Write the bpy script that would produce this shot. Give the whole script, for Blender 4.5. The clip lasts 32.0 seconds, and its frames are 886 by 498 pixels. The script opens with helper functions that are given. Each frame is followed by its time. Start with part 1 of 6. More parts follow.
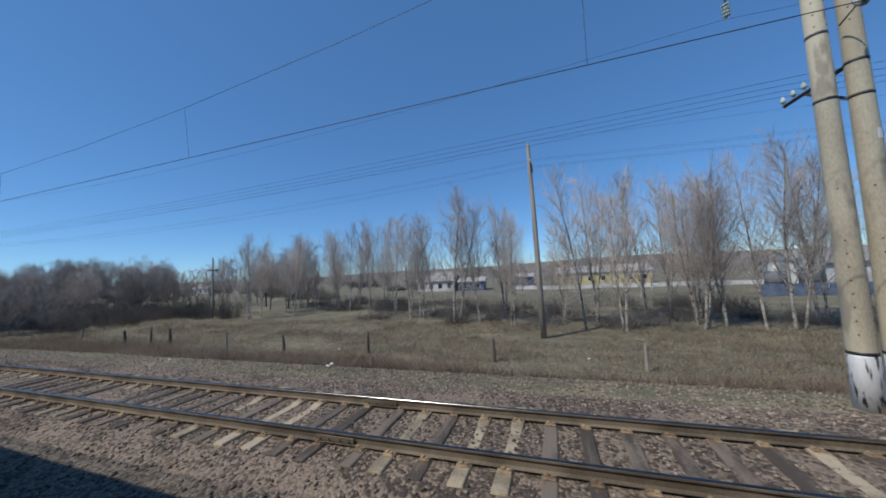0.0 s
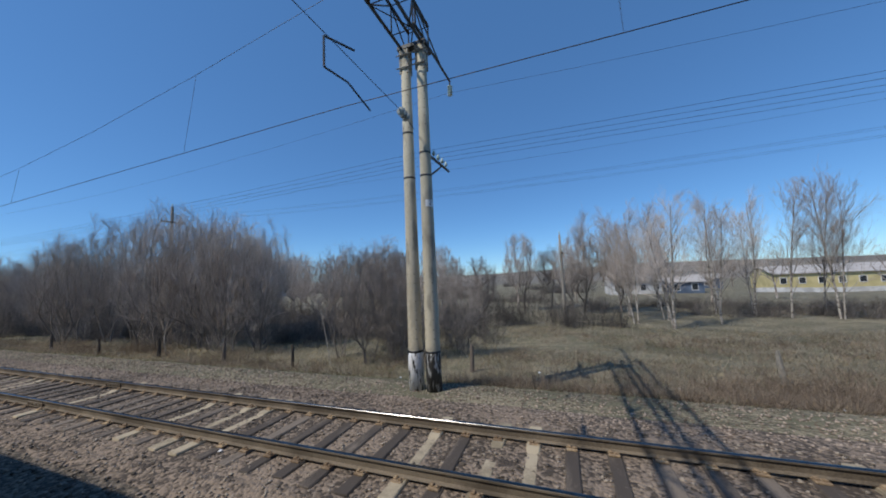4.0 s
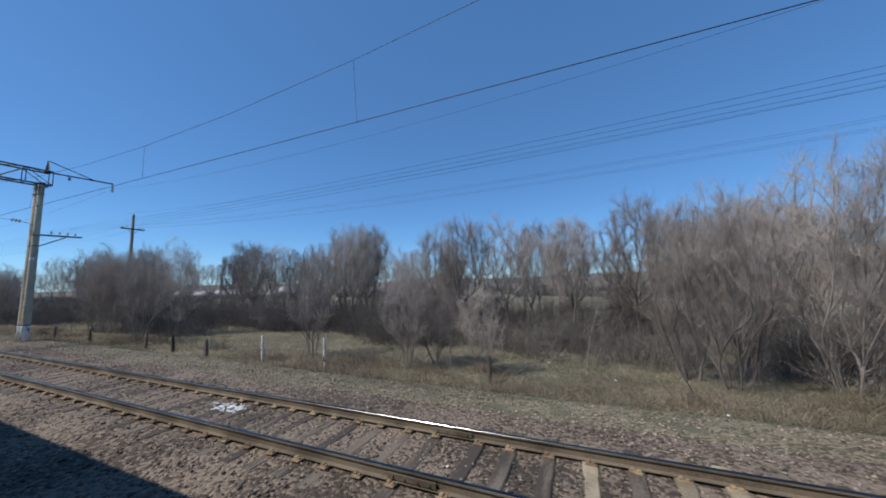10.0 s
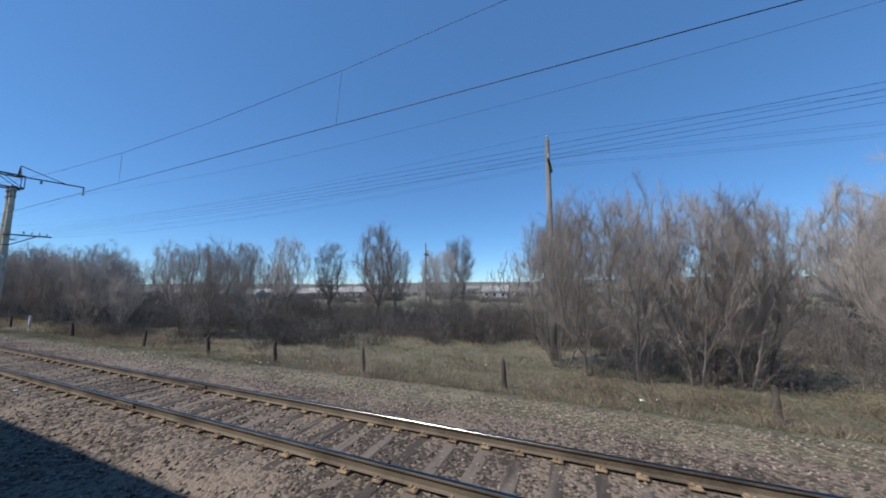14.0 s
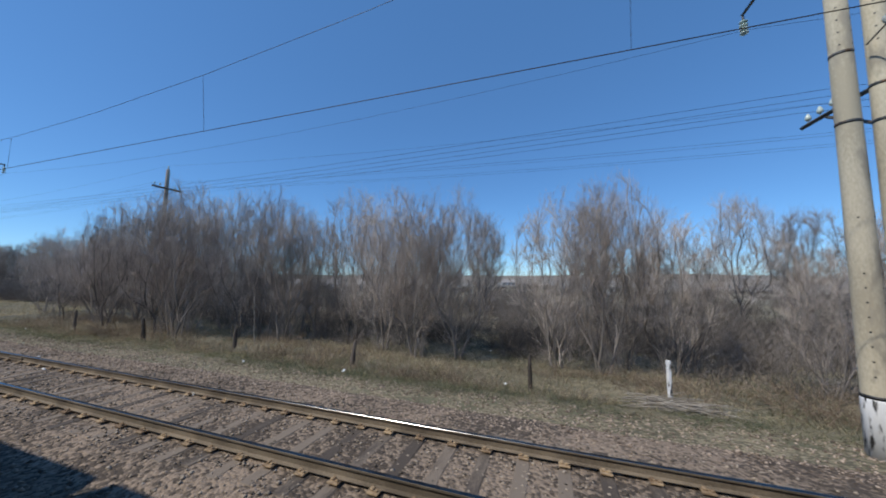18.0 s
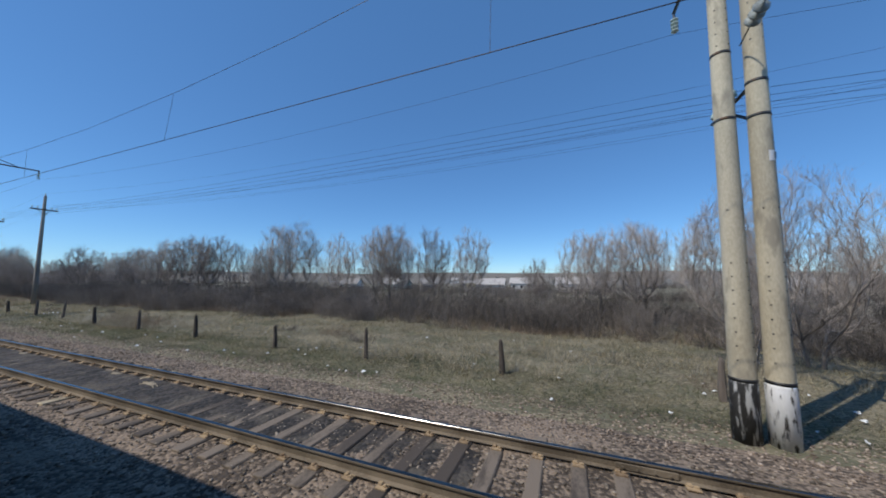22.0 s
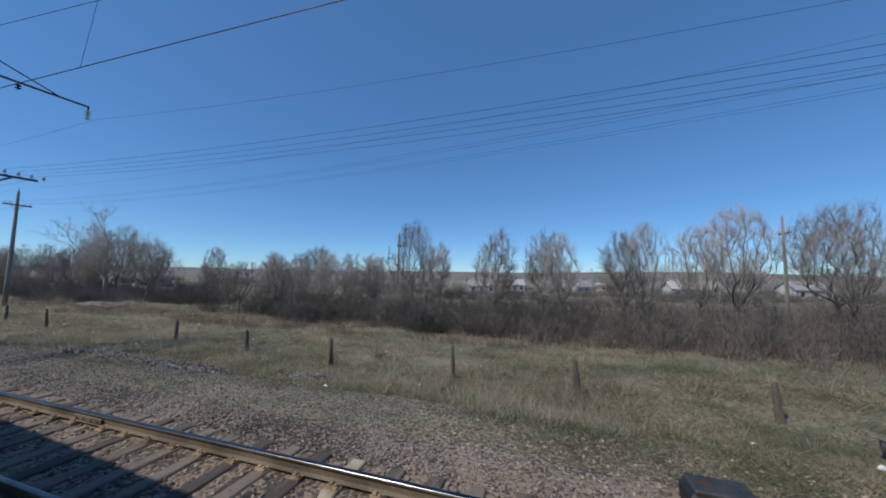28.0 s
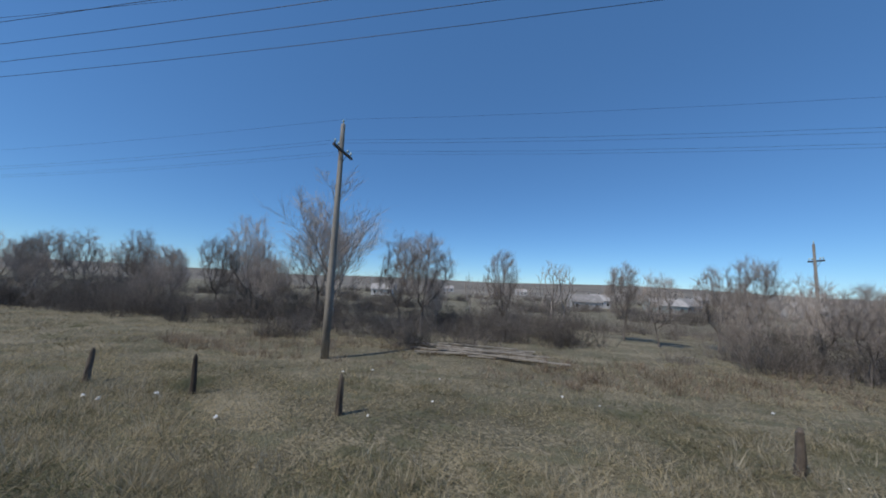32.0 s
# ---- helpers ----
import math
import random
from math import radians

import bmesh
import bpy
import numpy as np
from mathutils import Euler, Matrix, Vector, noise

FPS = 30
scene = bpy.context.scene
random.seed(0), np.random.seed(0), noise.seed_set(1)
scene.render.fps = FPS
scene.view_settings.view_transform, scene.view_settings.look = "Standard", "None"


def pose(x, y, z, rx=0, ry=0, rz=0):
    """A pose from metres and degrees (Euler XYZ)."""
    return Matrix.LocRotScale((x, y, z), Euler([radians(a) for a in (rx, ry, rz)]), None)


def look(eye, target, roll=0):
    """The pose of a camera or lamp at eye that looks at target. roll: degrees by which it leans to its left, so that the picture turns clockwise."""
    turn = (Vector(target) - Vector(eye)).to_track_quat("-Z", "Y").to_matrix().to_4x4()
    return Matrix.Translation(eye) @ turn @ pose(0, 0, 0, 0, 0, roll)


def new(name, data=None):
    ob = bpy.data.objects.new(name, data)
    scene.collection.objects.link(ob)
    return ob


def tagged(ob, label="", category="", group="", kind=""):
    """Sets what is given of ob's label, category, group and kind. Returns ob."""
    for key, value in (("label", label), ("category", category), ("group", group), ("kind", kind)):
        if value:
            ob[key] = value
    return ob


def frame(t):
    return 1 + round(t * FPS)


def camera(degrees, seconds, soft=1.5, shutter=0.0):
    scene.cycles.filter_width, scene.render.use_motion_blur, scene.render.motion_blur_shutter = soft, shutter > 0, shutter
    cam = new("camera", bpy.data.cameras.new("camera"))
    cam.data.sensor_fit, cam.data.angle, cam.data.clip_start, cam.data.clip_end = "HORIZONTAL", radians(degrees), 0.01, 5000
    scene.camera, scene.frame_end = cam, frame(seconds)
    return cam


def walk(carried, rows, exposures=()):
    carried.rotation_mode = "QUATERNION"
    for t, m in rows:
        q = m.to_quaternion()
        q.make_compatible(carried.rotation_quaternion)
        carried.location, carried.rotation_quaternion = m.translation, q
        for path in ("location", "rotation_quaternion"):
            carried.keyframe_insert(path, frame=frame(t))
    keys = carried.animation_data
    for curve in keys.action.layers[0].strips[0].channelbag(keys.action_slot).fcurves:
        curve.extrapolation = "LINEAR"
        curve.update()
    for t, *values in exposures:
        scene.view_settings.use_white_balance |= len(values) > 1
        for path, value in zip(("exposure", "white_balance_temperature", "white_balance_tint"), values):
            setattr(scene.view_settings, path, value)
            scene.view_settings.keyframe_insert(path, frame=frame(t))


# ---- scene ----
cam = camera(108.4, 32.0, 1.8, 0.06)
PATH = [
    (0, (-6.13, -0.60, 2.72), (-6.772, 1.287, 2.868), -3.0),
    (0.5, (-11.15, -0.48, 2.71), (-11.800, 1.402, 2.856), -1.9),
    (1, (-16.14, -0.37, 2.71), (-16.810, 1.505, 2.875), -1.7),
    (1.5, (-21.15, -0.28, 2.72), (-21.842, 1.582, 2.904), -1.7),
    (2, (-26.19, -0.22, 2.71), (-26.917, 1.636, 2.891), -1.6),
    (2.5, (-31.24, -0.19, 2.72), (-31.972, 1.665, 2.905), -1.2),
    (4.5, (-51.45, -0.21, 2.73), (-52.135, 1.656, 2.922), -2.8),
    (5, (-56.50, -0.25, 2.73), (-57.189, 1.621, 2.915), -2.3),
    (5.5, (-61.54, -0.29, 2.73), (-62.228, 1.582, 2.905), -1.1),
    (6, (-66.56, -0.30, 2.71), (-67.255, 1.571, 2.888), -1.0),
    (6.5, (-71.64, -0.22, 2.71), (-72.357, 1.639, 2.891), -1.2),
    (7, (-76.76, -0.16, 2.72), (-77.492, 1.693, 2.908), -1.5),
    (7.5, (-81.89, -0.14, 2.71), (-82.637, 1.708, 2.913), -1.6),
    (8, (-87.01, -0.15, 2.71), (-87.765, 1.693, 2.921), -1.5),
    (8.5, (-92.13, -0.12, 2.71), (-92.886, 1.714, 2.919), -1.9),
    (9, (-97.24, -0.09, 2.72), (-98.010, 1.740, 2.931), -1.4),
    (9.5, (-102.37, -0.08, 2.73), (-103.145, 1.753, 2.946), -1.2),
    (10, (-107.54, -0.04, 2.72), (-108.329, 1.787, 2.933), -1.4),
    (10.5, (-112.80, -0.01, 2.71), (-113.588, 1.814, 2.920), -1.5),
    (11, (-118.10, -0.00, 2.72), (-118.887, 1.826, 2.930), -1.6),
    (11.5, (-123.37, -0.02, 2.72), (-124.152, 1.806, 2.937), -1.6),
    (12, (-128.63, -0.08, 2.71), (-129.405, 1.755, 2.931), -1.5),
    (12.5, (-133.89, -0.09, 2.71), (-134.667, 1.736, 2.935), -1.2),
    (13, (-139.15, -0.10, 2.73), (-139.921, 1.735, 2.954), -1.0),
    (13.5, (-144.40, -0.12, 2.70), (-145.170, 1.706, 2.928), -0.7),
    (14, (-149.69, -0.15, 2.71), (-150.471, 1.680, 2.942), -0.3),
    (14.5, (-155.04, -0.16, 2.73), (-155.825, 1.661, 2.963), 0.0),
    (16.5, (-176.52, -0.13, 2.72), (-177.223, 1.733, 2.926), -0.3),
    (17, (-181.91, -0.00, 2.71), (-182.564, 1.876, 2.894), -0.1),
    (17.5, (-187.39, 0.07, 2.71), (-188.026, 1.959, 2.894), 0.2),
    (18, (-192.84, 0.13, 2.72), (-193.492, 2.010, 2.906), 0.7),
    (18.5, (-198.30, 0.14, 2.71), (-198.978, 2.015, 2.885), 0.9),
    (19, (-203.74, 0.12, 2.72), (-204.447, 1.984, 2.899), 0.7),
    (19.5, (-209.16, 0.08, 2.71), (-209.894, 1.931, 2.889), 1.0),
    (20, (-214.54, 0.06, 2.71), (-215.279, 1.904, 2.898), 0.9),
    (20.5, (-219.87, 0.07, 2.73), (-220.617, 1.918, 2.912), 0.8),
    (21, (-225.21, 0.12, 2.72), (-225.964, 1.961, 2.898), 0.3),
    (21.5, (-230.59, 0.12, 2.73), (-231.333, 1.968, 2.912), 0.1),
    (22, (-235.95, 0.20, 2.70), (-236.688, 2.050, 2.872), 0.4),
    (22.5, (-241.31, 0.31, 2.70), (-242.040, 2.165, 2.856), 1.1),
    (23, (-246.68, 0.41, 2.69), (-247.401, 2.264, 2.846), 0.7),
    (23.5, (-252.08, 0.42, 2.72), (-252.798, 2.285, 2.868), 0.5),
    (24, (-257.54, 0.47, 2.71), (-258.249, 2.336, 2.863), 1.1),
    (24.5, (-263.06, 0.53, 2.72), (-263.755, 2.398, 2.873), 1.3),
    (25, (-268.57, 0.61, 2.71), (-269.252, 2.480, 2.860), 1.2),
    (25.5, (-274.09, 0.72, 2.69), (-274.774, 2.597, 2.841), 0.9),
    (26, (-279.62, 0.86, 2.71), (-280.295, 2.735, 2.868), 0.5),
    (26.5, (-285.17, 0.90, 2.71), (-285.826, 2.783, 2.874), 0.3),
    (28.5, (-307.35, 2.31, 2.71), (-307.910, 4.228, 2.877), 1.3),
    (29, (-312.89, 2.79, 2.75), (-313.414, 4.712, 2.923), 1.5),
    (29.5, (-318.43, 3.19, 2.71), (-318.902, 5.125, 2.900), 1.7),
    (30, (-324.03, 3.56, 2.67), (-324.453, 5.505, 2.871), 1.6),
    (30.5, (-329.67, 4.01, 2.69), (-330.057, 5.960, 2.899), 1.6),
    (31, (-335.29, 4.49, 2.72), (-335.660, 6.442, 2.918), 2.1),
    (31.5, (-340.90, 5.07, 2.75), (-341.249, 7.025, 2.953), 2.6),
    (32, (-346.54, 5.57, 2.73), (-346.888, 7.527, 2.947), 2.9),
]
walk(cam, [(t, look(eye, target, roll)) for t, eye, target, roll in PATH], [(0, 0.0), (2.5, -0.05), (5, 0.15), (8, 0.36), (9, 0.2), (11, 0.12), (13, 0.26), (14.5, 0.2), (17, 0.05), (18, 0.2), (20, 0.38), (21, 0.25), (22, 0.12), (23, 0.05), (26, 0.1), (29, -0.08), (32, -0.08)])

# ---- light ----
SUN = Vector((-0.52, -0.60, 1.0)).normalized()
world = bpy.data.worlds.new("sky")
scene.world = world
world.use_nodes = True
wn = world.node_tree.nodes
sky = wn.new("ShaderNodeTexSky")
sky.sky_type, sky.sun_disc = "NISHITA", False
sky.sun_elevation, sky.sun_rotation = math.asin(SUN.z), math.atan2(SUN.x, SUN.y)
sky.altitude, sky.air_density, sky.dust_density, sky.ozone_density = 900, 0.85, 0.0, 4.5
hue = wn.new("ShaderNodeHueSaturation")
hue.inputs["Saturation"].default_value = 1.06
tint = wn.new("ShaderNodeMixRGB")
tint.blend_type, tint.inputs["Fac"].default_value, tint.inputs["Color2"].default_value = "MULTIPLY", 1.0, (0.67, 0.85, 0.92, 1)
world.node_tree.links.new(sky.outputs["Color"], hue.inputs["Color"])
world.node_tree.links.new(hue.outputs["Color"], tint.inputs["Color1"])
even = wn.new("ShaderNodeMixRGB")
even.inputs["Fac"].default_value, even.inputs["Color2"].default_value = 0.4, (0.5, 1.36, 3.12, 1)
world.node_tree.links.new(tint.outputs["Color"], even.inputs["Color1"])
world.node_tree.links.new(even.outputs["Color"], wn["Background"].inputs["Color"])
wn["Background"].inputs["Strength"].default_value = 0.166
sun_data = bpy.data.lights.new("sun", "SUN")
sun_data.energy, sun_data.angle, sun_data.color = 3.3, radians(0.53), (1.0, 0.945, 0.865)
sun = new("sun", sun_data)
sun.matrix_world = look((-60, -70, 110), Vector((-60, -70, 110)) - SUN)
scene.view_settings.exposure = 0.0

# ---- materials ----
def material(name, c1, c2, scale=4.0, rough=0.8, metal=0.0, bump=0.0, fine=60.0, c3=None, island=0.0, objects=0.0, stretch=(1, 1, 1), cells=0.0, thin=0.0):
    """Two-scale noise between c1 and c2, specks of c3, relief, and a shift for each piece."""
    m = bpy.data.materials.new(name)
    m.use_nodes = True
    n, l = m.node_tree.nodes, m.node_tree.links
    b = n["Principled BSDF"]
    b.inputs["Roughness"].default_value, b.inputs["Metallic"].default_value = rough, metal
    geo = n.new("ShaderNodeNewGeometry")
    mp = n.new("ShaderNodeMapping")
    mp.inputs["Scale"].default_value = stretch
    l.new(geo.outputs["Position"], mp.inputs["Vector"])
    big, small = n.new("ShaderNodeTexNoise"), n.new("ShaderNodeTexNoise")
    for node, s, d in ((big, scale, 5), (small, fine, 3)):
        node.inputs["Scale"].default_value, node.inputs["Detail"].default_value = s, d
        l.new(mp.outputs["Vector"], node.inputs["Vector"])
    ramp = n.new("ShaderNodeValToRGB")
    ramp.color_ramp.elements[0].position, ramp.color_ramp.elements[1].position = 0.36, 0.64
    ramp.color_ramp.elements[0].color, ramp.color_ramp.elements[1].color = (*c1, 1), (*c2, 1)
    add = n.new("ShaderNodeMath")
    add.operation = "MULTIPLY_ADD"
    l.new(small.outputs["Fac"], add.inputs[0])
    add.inputs[1].default_value = 0.5
    l.new(big.outputs["Fac"], add.inputs[2])
    off = n.new("ShaderNodeMath")
    off.operation = "SUBTRACT"
    off.inputs[1].default_value = 0.25
    l.new(add.outputs[0], off.inputs[0])
    last = off
    for amount, node, socket in ((island, geo, "Random Per Island"), (objects, n.new("ShaderNodeObjectInfo"), "Random")):
        if amount:
            j = n.new("ShaderNodeMath")
            j.operation = "MULTIPLY_ADD"
            l.new(node.outputs[socket], j.inputs[0])
            j.inputs[1].default_value = amount
            k = n.new("ShaderNodeMath")
            k.operation = "SUBTRACT"
            l.new(last.outputs[0], k.inputs[0])
            k.inputs[1].default_value = amount / 2
            l.new(k.outputs[0], j.inputs[2])
            last = j
    if cells:
        vo = n.new("ShaderNodeTexVoronoi")
        vo.inputs["Scale"].default_value = cells
        l.new(mp.outputs["Vector"], vo.inputs["Vector"])
        sep = n.new("ShaderNodeSeparateColor")
        l.new(vo.outputs["Color"], sep.inputs["Color"])
        j = n.new("ShaderNodeMath")
        j.operation = "MULTIPLY_ADD"
        l.new(sep.outputs["Red"], j.inputs[0])
        j.inputs[1].default_value = 0.5
        k = n.new("ShaderNodeMath")
        k.operation = "SUBTRACT"
        l.new(last.outputs[0], k.inputs[0])
        k.inputs[1].default_value = 0.25
        l.new(k.outputs[0], j.inputs[2])
        last = j
        lump = n.new("ShaderNodeMath")
        lump.operation = "MULTIPLY_ADD"
        l.new(vo.outputs["Distance"], lump.inputs[0])
        lump.inputs[1].default_value = -1.6
        l.new(add.outputs[0], lump.inputs[2])
        add = lump
    l.new(last.outputs[0], ramp.inputs["Fac"])
    color = ramp.outputs["Color"]
    if c3:
        sp = n.new("ShaderNodeTexNoise")
        sp.inputs["Scale"].default_value, sp.inputs["Detail"].default_value = scale * 2.7, 6
        l.new(mp.outputs["Vector"], sp.inputs["Vector"])
        cut = n.new("ShaderNodeValToRGB")
        cut.color_ramp.elements[0].position, cut.color_ramp.elements[1].position = 0.54, 0.62
        l.new(sp.outputs["Fac"], cut.inputs["Fac"])
        mix = n.new("ShaderNodeMixRGB")
        mix.inputs["Color2"].default_value = (*c3, 1)
        l.new(cut.outputs["Color"], mix.inputs["Fac"])
        l.new(color, mix.inputs["Color1"])
        color = mix.outputs["Color"]
    l.new(color, b.inputs["Base Color"])
    if bump:
        bp = n.new("ShaderNodeBump")
        bp.inputs["Strength"].default_value, bp.inputs["Distance"].default_value = bump, 0.02
        l.new(add.outputs[0], bp.inputs["Height"])
        l.new(bp.outputs["Normal"], b.inputs["Normal"])
    if thin:
        tr, mx = n.new("ShaderNodeBsdfTranslucent"), n.new("ShaderNodeMixShader")
        mx.inputs["Fac"].default_value = thin
        l.new(color, tr.inputs["Color"])
        l.new(b.outputs["BSDF"], mx.inputs[1])
        l.new(tr.outputs["BSDF"], mx.inputs[2])
        l.new(mx.outputs["Shader"], n["Material Output"].inputs["Surface"])
    return m


GROUND = material("dry_meadow", (0.102, 0.091, 0.057), (0.268, 0.23, 0.15), 0.5, 0.95, bump=1.0, fine=38.0, c3=(0.14, 0.133, 0.081), cells=22.0, stretch=(0.6, 1, 1))
STEPPE = material("pale_dry_steppe", (0.125, 0.106, 0.079), (0.235, 0.201, 0.153), 0.006, 0.95, fine=0.06, c3=(0.14, 0.124, 0.096))
BED = material("ballast_grey", (0.066, 0.05, 0.037), (0.262, 0.2, 0.146), 0.5, 0.95, bump=1.0, fine=26.0, cells=17.0)
# Soil-fouled tone, taken darker to put dimming at the view's edge into colour.
DIM_DIRTY_BED = material("soil_fouled_dimmed_ballast", (0.047, 0.039, 0.028), (0.175, 0.14, 0.103), 0.5, 0.95, bump=1.0, fine=26.0, cells=17.0)
# Dusty stone, its colour lowered likewise for the vignette at lower left.
STONE_DIMMED = material("dusty_dimmed_stone", (0.07, 0.058, 0.044), (0.281, 0.228, 0.175), 0.5, 0.9, fine=9.0, island=0.75, bump=0.3)
STONE = material("ballast_stone", (0.088, 0.073, 0.057), (0.35, 0.292, 0.228), 0.5, 0.9, fine=9.0, island=0.75, bump=0.3)
STONE_RED = material("ballast_stone_reddish", (0.14, 0.105, 0.08), (0.435, 0.348, 0.273), 0.4, 0.9, fine=9.0, island=0.75, bump=0.3)
RUST = material("dusty_rusty_steel", (0.09, 0.07, 0.048), (0.2, 0.16, 0.113), 1.3, 0.85, 0.0, 0.3, 40.0)
POLISHED = material("polished_rail_head", (0.09, 0.08, 0.07), (0.17, 0.155, 0.14), 5.0, 0.22, 1.0, 0.0, 80.0)
BRIGHT = material("bright_gauge_corner", (0.2, 0.195, 0.19), (0.36, 0.35, 0.34), 9.0, 0.25, 1.0)
PLATE = material("ochre_rusty_plate", (0.152, 0.099, 0.058), (0.398, 0.292, 0.175), 4.0, 0.85, 0.0, 0.3, 30.0)
TIMBER = material("tarred_timber", (0.07, 0.055, 0.043), (0.193, 0.154, 0.117), 2.0, 0.85, 0.0, 0.7, 22.0, objects=0.5, stretch=(3, 0.6, 1))
CONCRETE_TIE = material("pale_concrete_sleeper", (0.22, 0.18, 0.12), (0.43, 0.355, 0.245), 3.0, 0.9, 0.0, 0.4, 40.0, objects=0.4)
MAST = material("weathered_mast_concrete", (0.374, 0.328, 0.234), (0.538, 0.48, 0.351), 1.2, 0.85, 0.0, 0.25, 35.0, c3=(0.316, 0.281, 0.211), stretch=(1, 1, 0.35))
WHITE_PAINT = material("worn_white_paint", (0.725, 0.725, 0.702), (0.84, 0.84, 0.84), 3.0, 0.7, 0.0, 0.3, 30.0, c3=(0.041, 0.039, 0.035), stretch=(2.2, 2.2, 0.4))
BLACK_PAINT = material("worn_black_paint", (0.022, 0.021, 0.02), (0.05, 0.048, 0.045), 3.0, 0.6, 0.0, 0.3, 30.0, c3=(0.5, 0.5, 0.48), stretch=(2.2, 2.2, 0.4))
BLACK = material("black_enamel", (0.012, 0.012, 0.013), (0.03, 0.03, 0.03), 4.0, 0.5, 0.0, 0.1, 30.0)
YELLOW = material("traffic_yellow_paint", (0.5, 0.36, 0.02), (0.68, 0.5, 0.04), 3.0, 0.6, 0.0, 0.1, 30.0)
WHITE = material("white_sign_enamel", (0.7, 0.7, 0.68), (0.82, 0.82, 0.8), 3.0, 0.5, 0.0, 0.1, 30.0)
STEEL = material("dark_painted_steel", (0.035, 0.04, 0.042), (0.09, 0.095, 0.095), 2.0, 0.6, 0.4, 0.15, 25.0, c3=(0.10, 0.06, 0.035))
GALV = material("grey_galvanised_steel", (0.25, 0.26, 0.26), (0.38, 0.39, 0.39), 2.0, 0.55, 0.5, 0.1, 25.0)
WIRE = material("dark_wire", (0.018, 0.018, 0.02), (0.035, 0.035, 0.035), 2.0, 0.6, 0.5)
COPPER = material("contact_copper", (0.03, 0.024, 0.02), (0.06, 0.045, 0.035), 2.0, 0.6, 0.6)
GLAZE = material("glass_green_insulator", (0.32, 0.42, 0.38), (0.55, 0.62, 0.56), 4.0, 0.12)
SMOKY = material("smoky_glass_insulator", (0.12, 0.13, 0.12), (0.42, 0.44, 0.4), 3.0, 0.1, island=0.8)
RIBBED = material("ribbed_porcelain", (0.3, 0.26, 0.22), (0.55, 0.5, 0.45), 8.0, 0.25)
BROWN_GLAZE = material("brown_porcelain", (0.10, 0.06, 0.035), (0.28, 0.2, 0.13), 4.0, 0.2)
POLE_WOOD = material("grey_weathered_pole_wood", (0.187, 0.164, 0.135), (0.351, 0.316, 0.263), 1.5, 0.9, 0.0, 0.5, 25.0, stretch=(2, 2, 0.25))
POST_DARK = material("old_dark_post", (0.052, 0.042, 0.034), (0.145, 0.118, 0.096), 2.5, 0.9, 0.0, 0.5, 30.0, objects=0.5, stretch=(2, 2, 0.4))
POST_GREY = material("grey_concrete_post", (0.199, 0.181, 0.152), (0.351, 0.322, 0.269), 3.0, 0.9, 0.0, 0.4, 30.0, objects=0.4)
BARK = material("brown_grey_bark", (0.085, 0.071, 0.061), (0.19, 0.163, 0.14), 3.0, 0.9, 0.0, 0.4, 30.0, objects=0.4, stretch=(1, 1, 0.3))
BARK_WILLOW = material("grey_willow_bark", (0.135, 0.117, 0.102), (0.285, 0.248, 0.216), 3.0, 0.9, 0.0, 0.4, 30.0, objects=0.4, stretch=(1, 1, 0.3))
TWIG_WILLOW = material("dry_willow_twigs", (0.3, 0.251, 0.211), (0.55, 0.476, 0.41), 0.5, 0.9, fine=5.0, objects=0.6, island=0.4)
BARK_PALE = material("pale_birch_bark", (0.26, 0.23, 0.196), (0.48, 0.437, 0.378), 2.0, 0.85, 0.0, 0.3, 20.0, c3=(0.117, 0.099, 0.082))
TWIG = material("bare_brown_twigs", (0.25, 0.21, 0.18), (0.5, 0.435, 0.38), 0.5, 0.9, fine=5.0, objects=0.7, island=0.4)
TWIG_PALE = material("bare_pale_twigs", (0.374, 0.31, 0.257), (0.608, 0.526, 0.456), 0.5, 0.9, fine=5.0, objects=0.5, island=0.4)
# Dark brown stems, darkened further to put the shade inside the tangle into colour.
BRUSH = material("dense_dark_brush", (0.078, 0.068, 0.059), (0.225, 0.196, 0.17), 0.25, 0.95, fine=3.0, island=0.5, objects=0.3)
GRASS = material("dry_grass", (0.178, 0.152, 0.092), (0.48, 0.412, 0.262), 0.12, 0.9, fine=2.0, island=0.6, c3=(0.187, 0.185, 0.108), thin=0.45)
GRASS_GREEN = material("young_green_grass", (0.092, 0.102, 0.058), (0.24, 0.243, 0.142), 0.3, 0.9, fine=2.0, island=0.6, c3=(0.3, 0.27, 0.18), thin=0.45)
WEED_BROWN = material("brown_dead_weeds", (0.16, 0.12, 0.085), (0.4, 0.31, 0.225), 0.4, 0.9, fine=2.0, island=0.6, thin=0.35)
STONE_GREY = material("grey_dumped_stone", (0.09, 0.082, 0.073), (0.31, 0.283, 0.252), 0.5, 0.9, fine=9.0, island=0.75, bump=0.3)
STRAW = material("pale_straw", (0.34, 0.297, 0.207), (0.6, 0.53, 0.395), 0.3, 0.9, fine=2.0, island=0.6, thin=0.45)
SAND = material("spilled_sand", (0.17, 0.138, 0.095), (0.3, 0.252, 0.18), 1.5, 0.95, bump=0.4, fine=30.0)
SCRAP = material("litter_white", (0.702, 0.702, 0.679), (0.84, 0.84, 0.84), 4.0, 0.6, objects=0.2)
HOUSE_WHITE = material("whitewashed_wall", (0.43, 0.415, 0.39), (0.7, 0.69, 0.66), 0.8, 0.9, 0.0, 0.2, 12.0)
HOUSE_YELLOW = material("yellow_rendered_wall", (0.5, 0.42, 0.2), (0.62, 0.53, 0.27), 0.6, 0.9, 0.0, 0.2, 12.0)
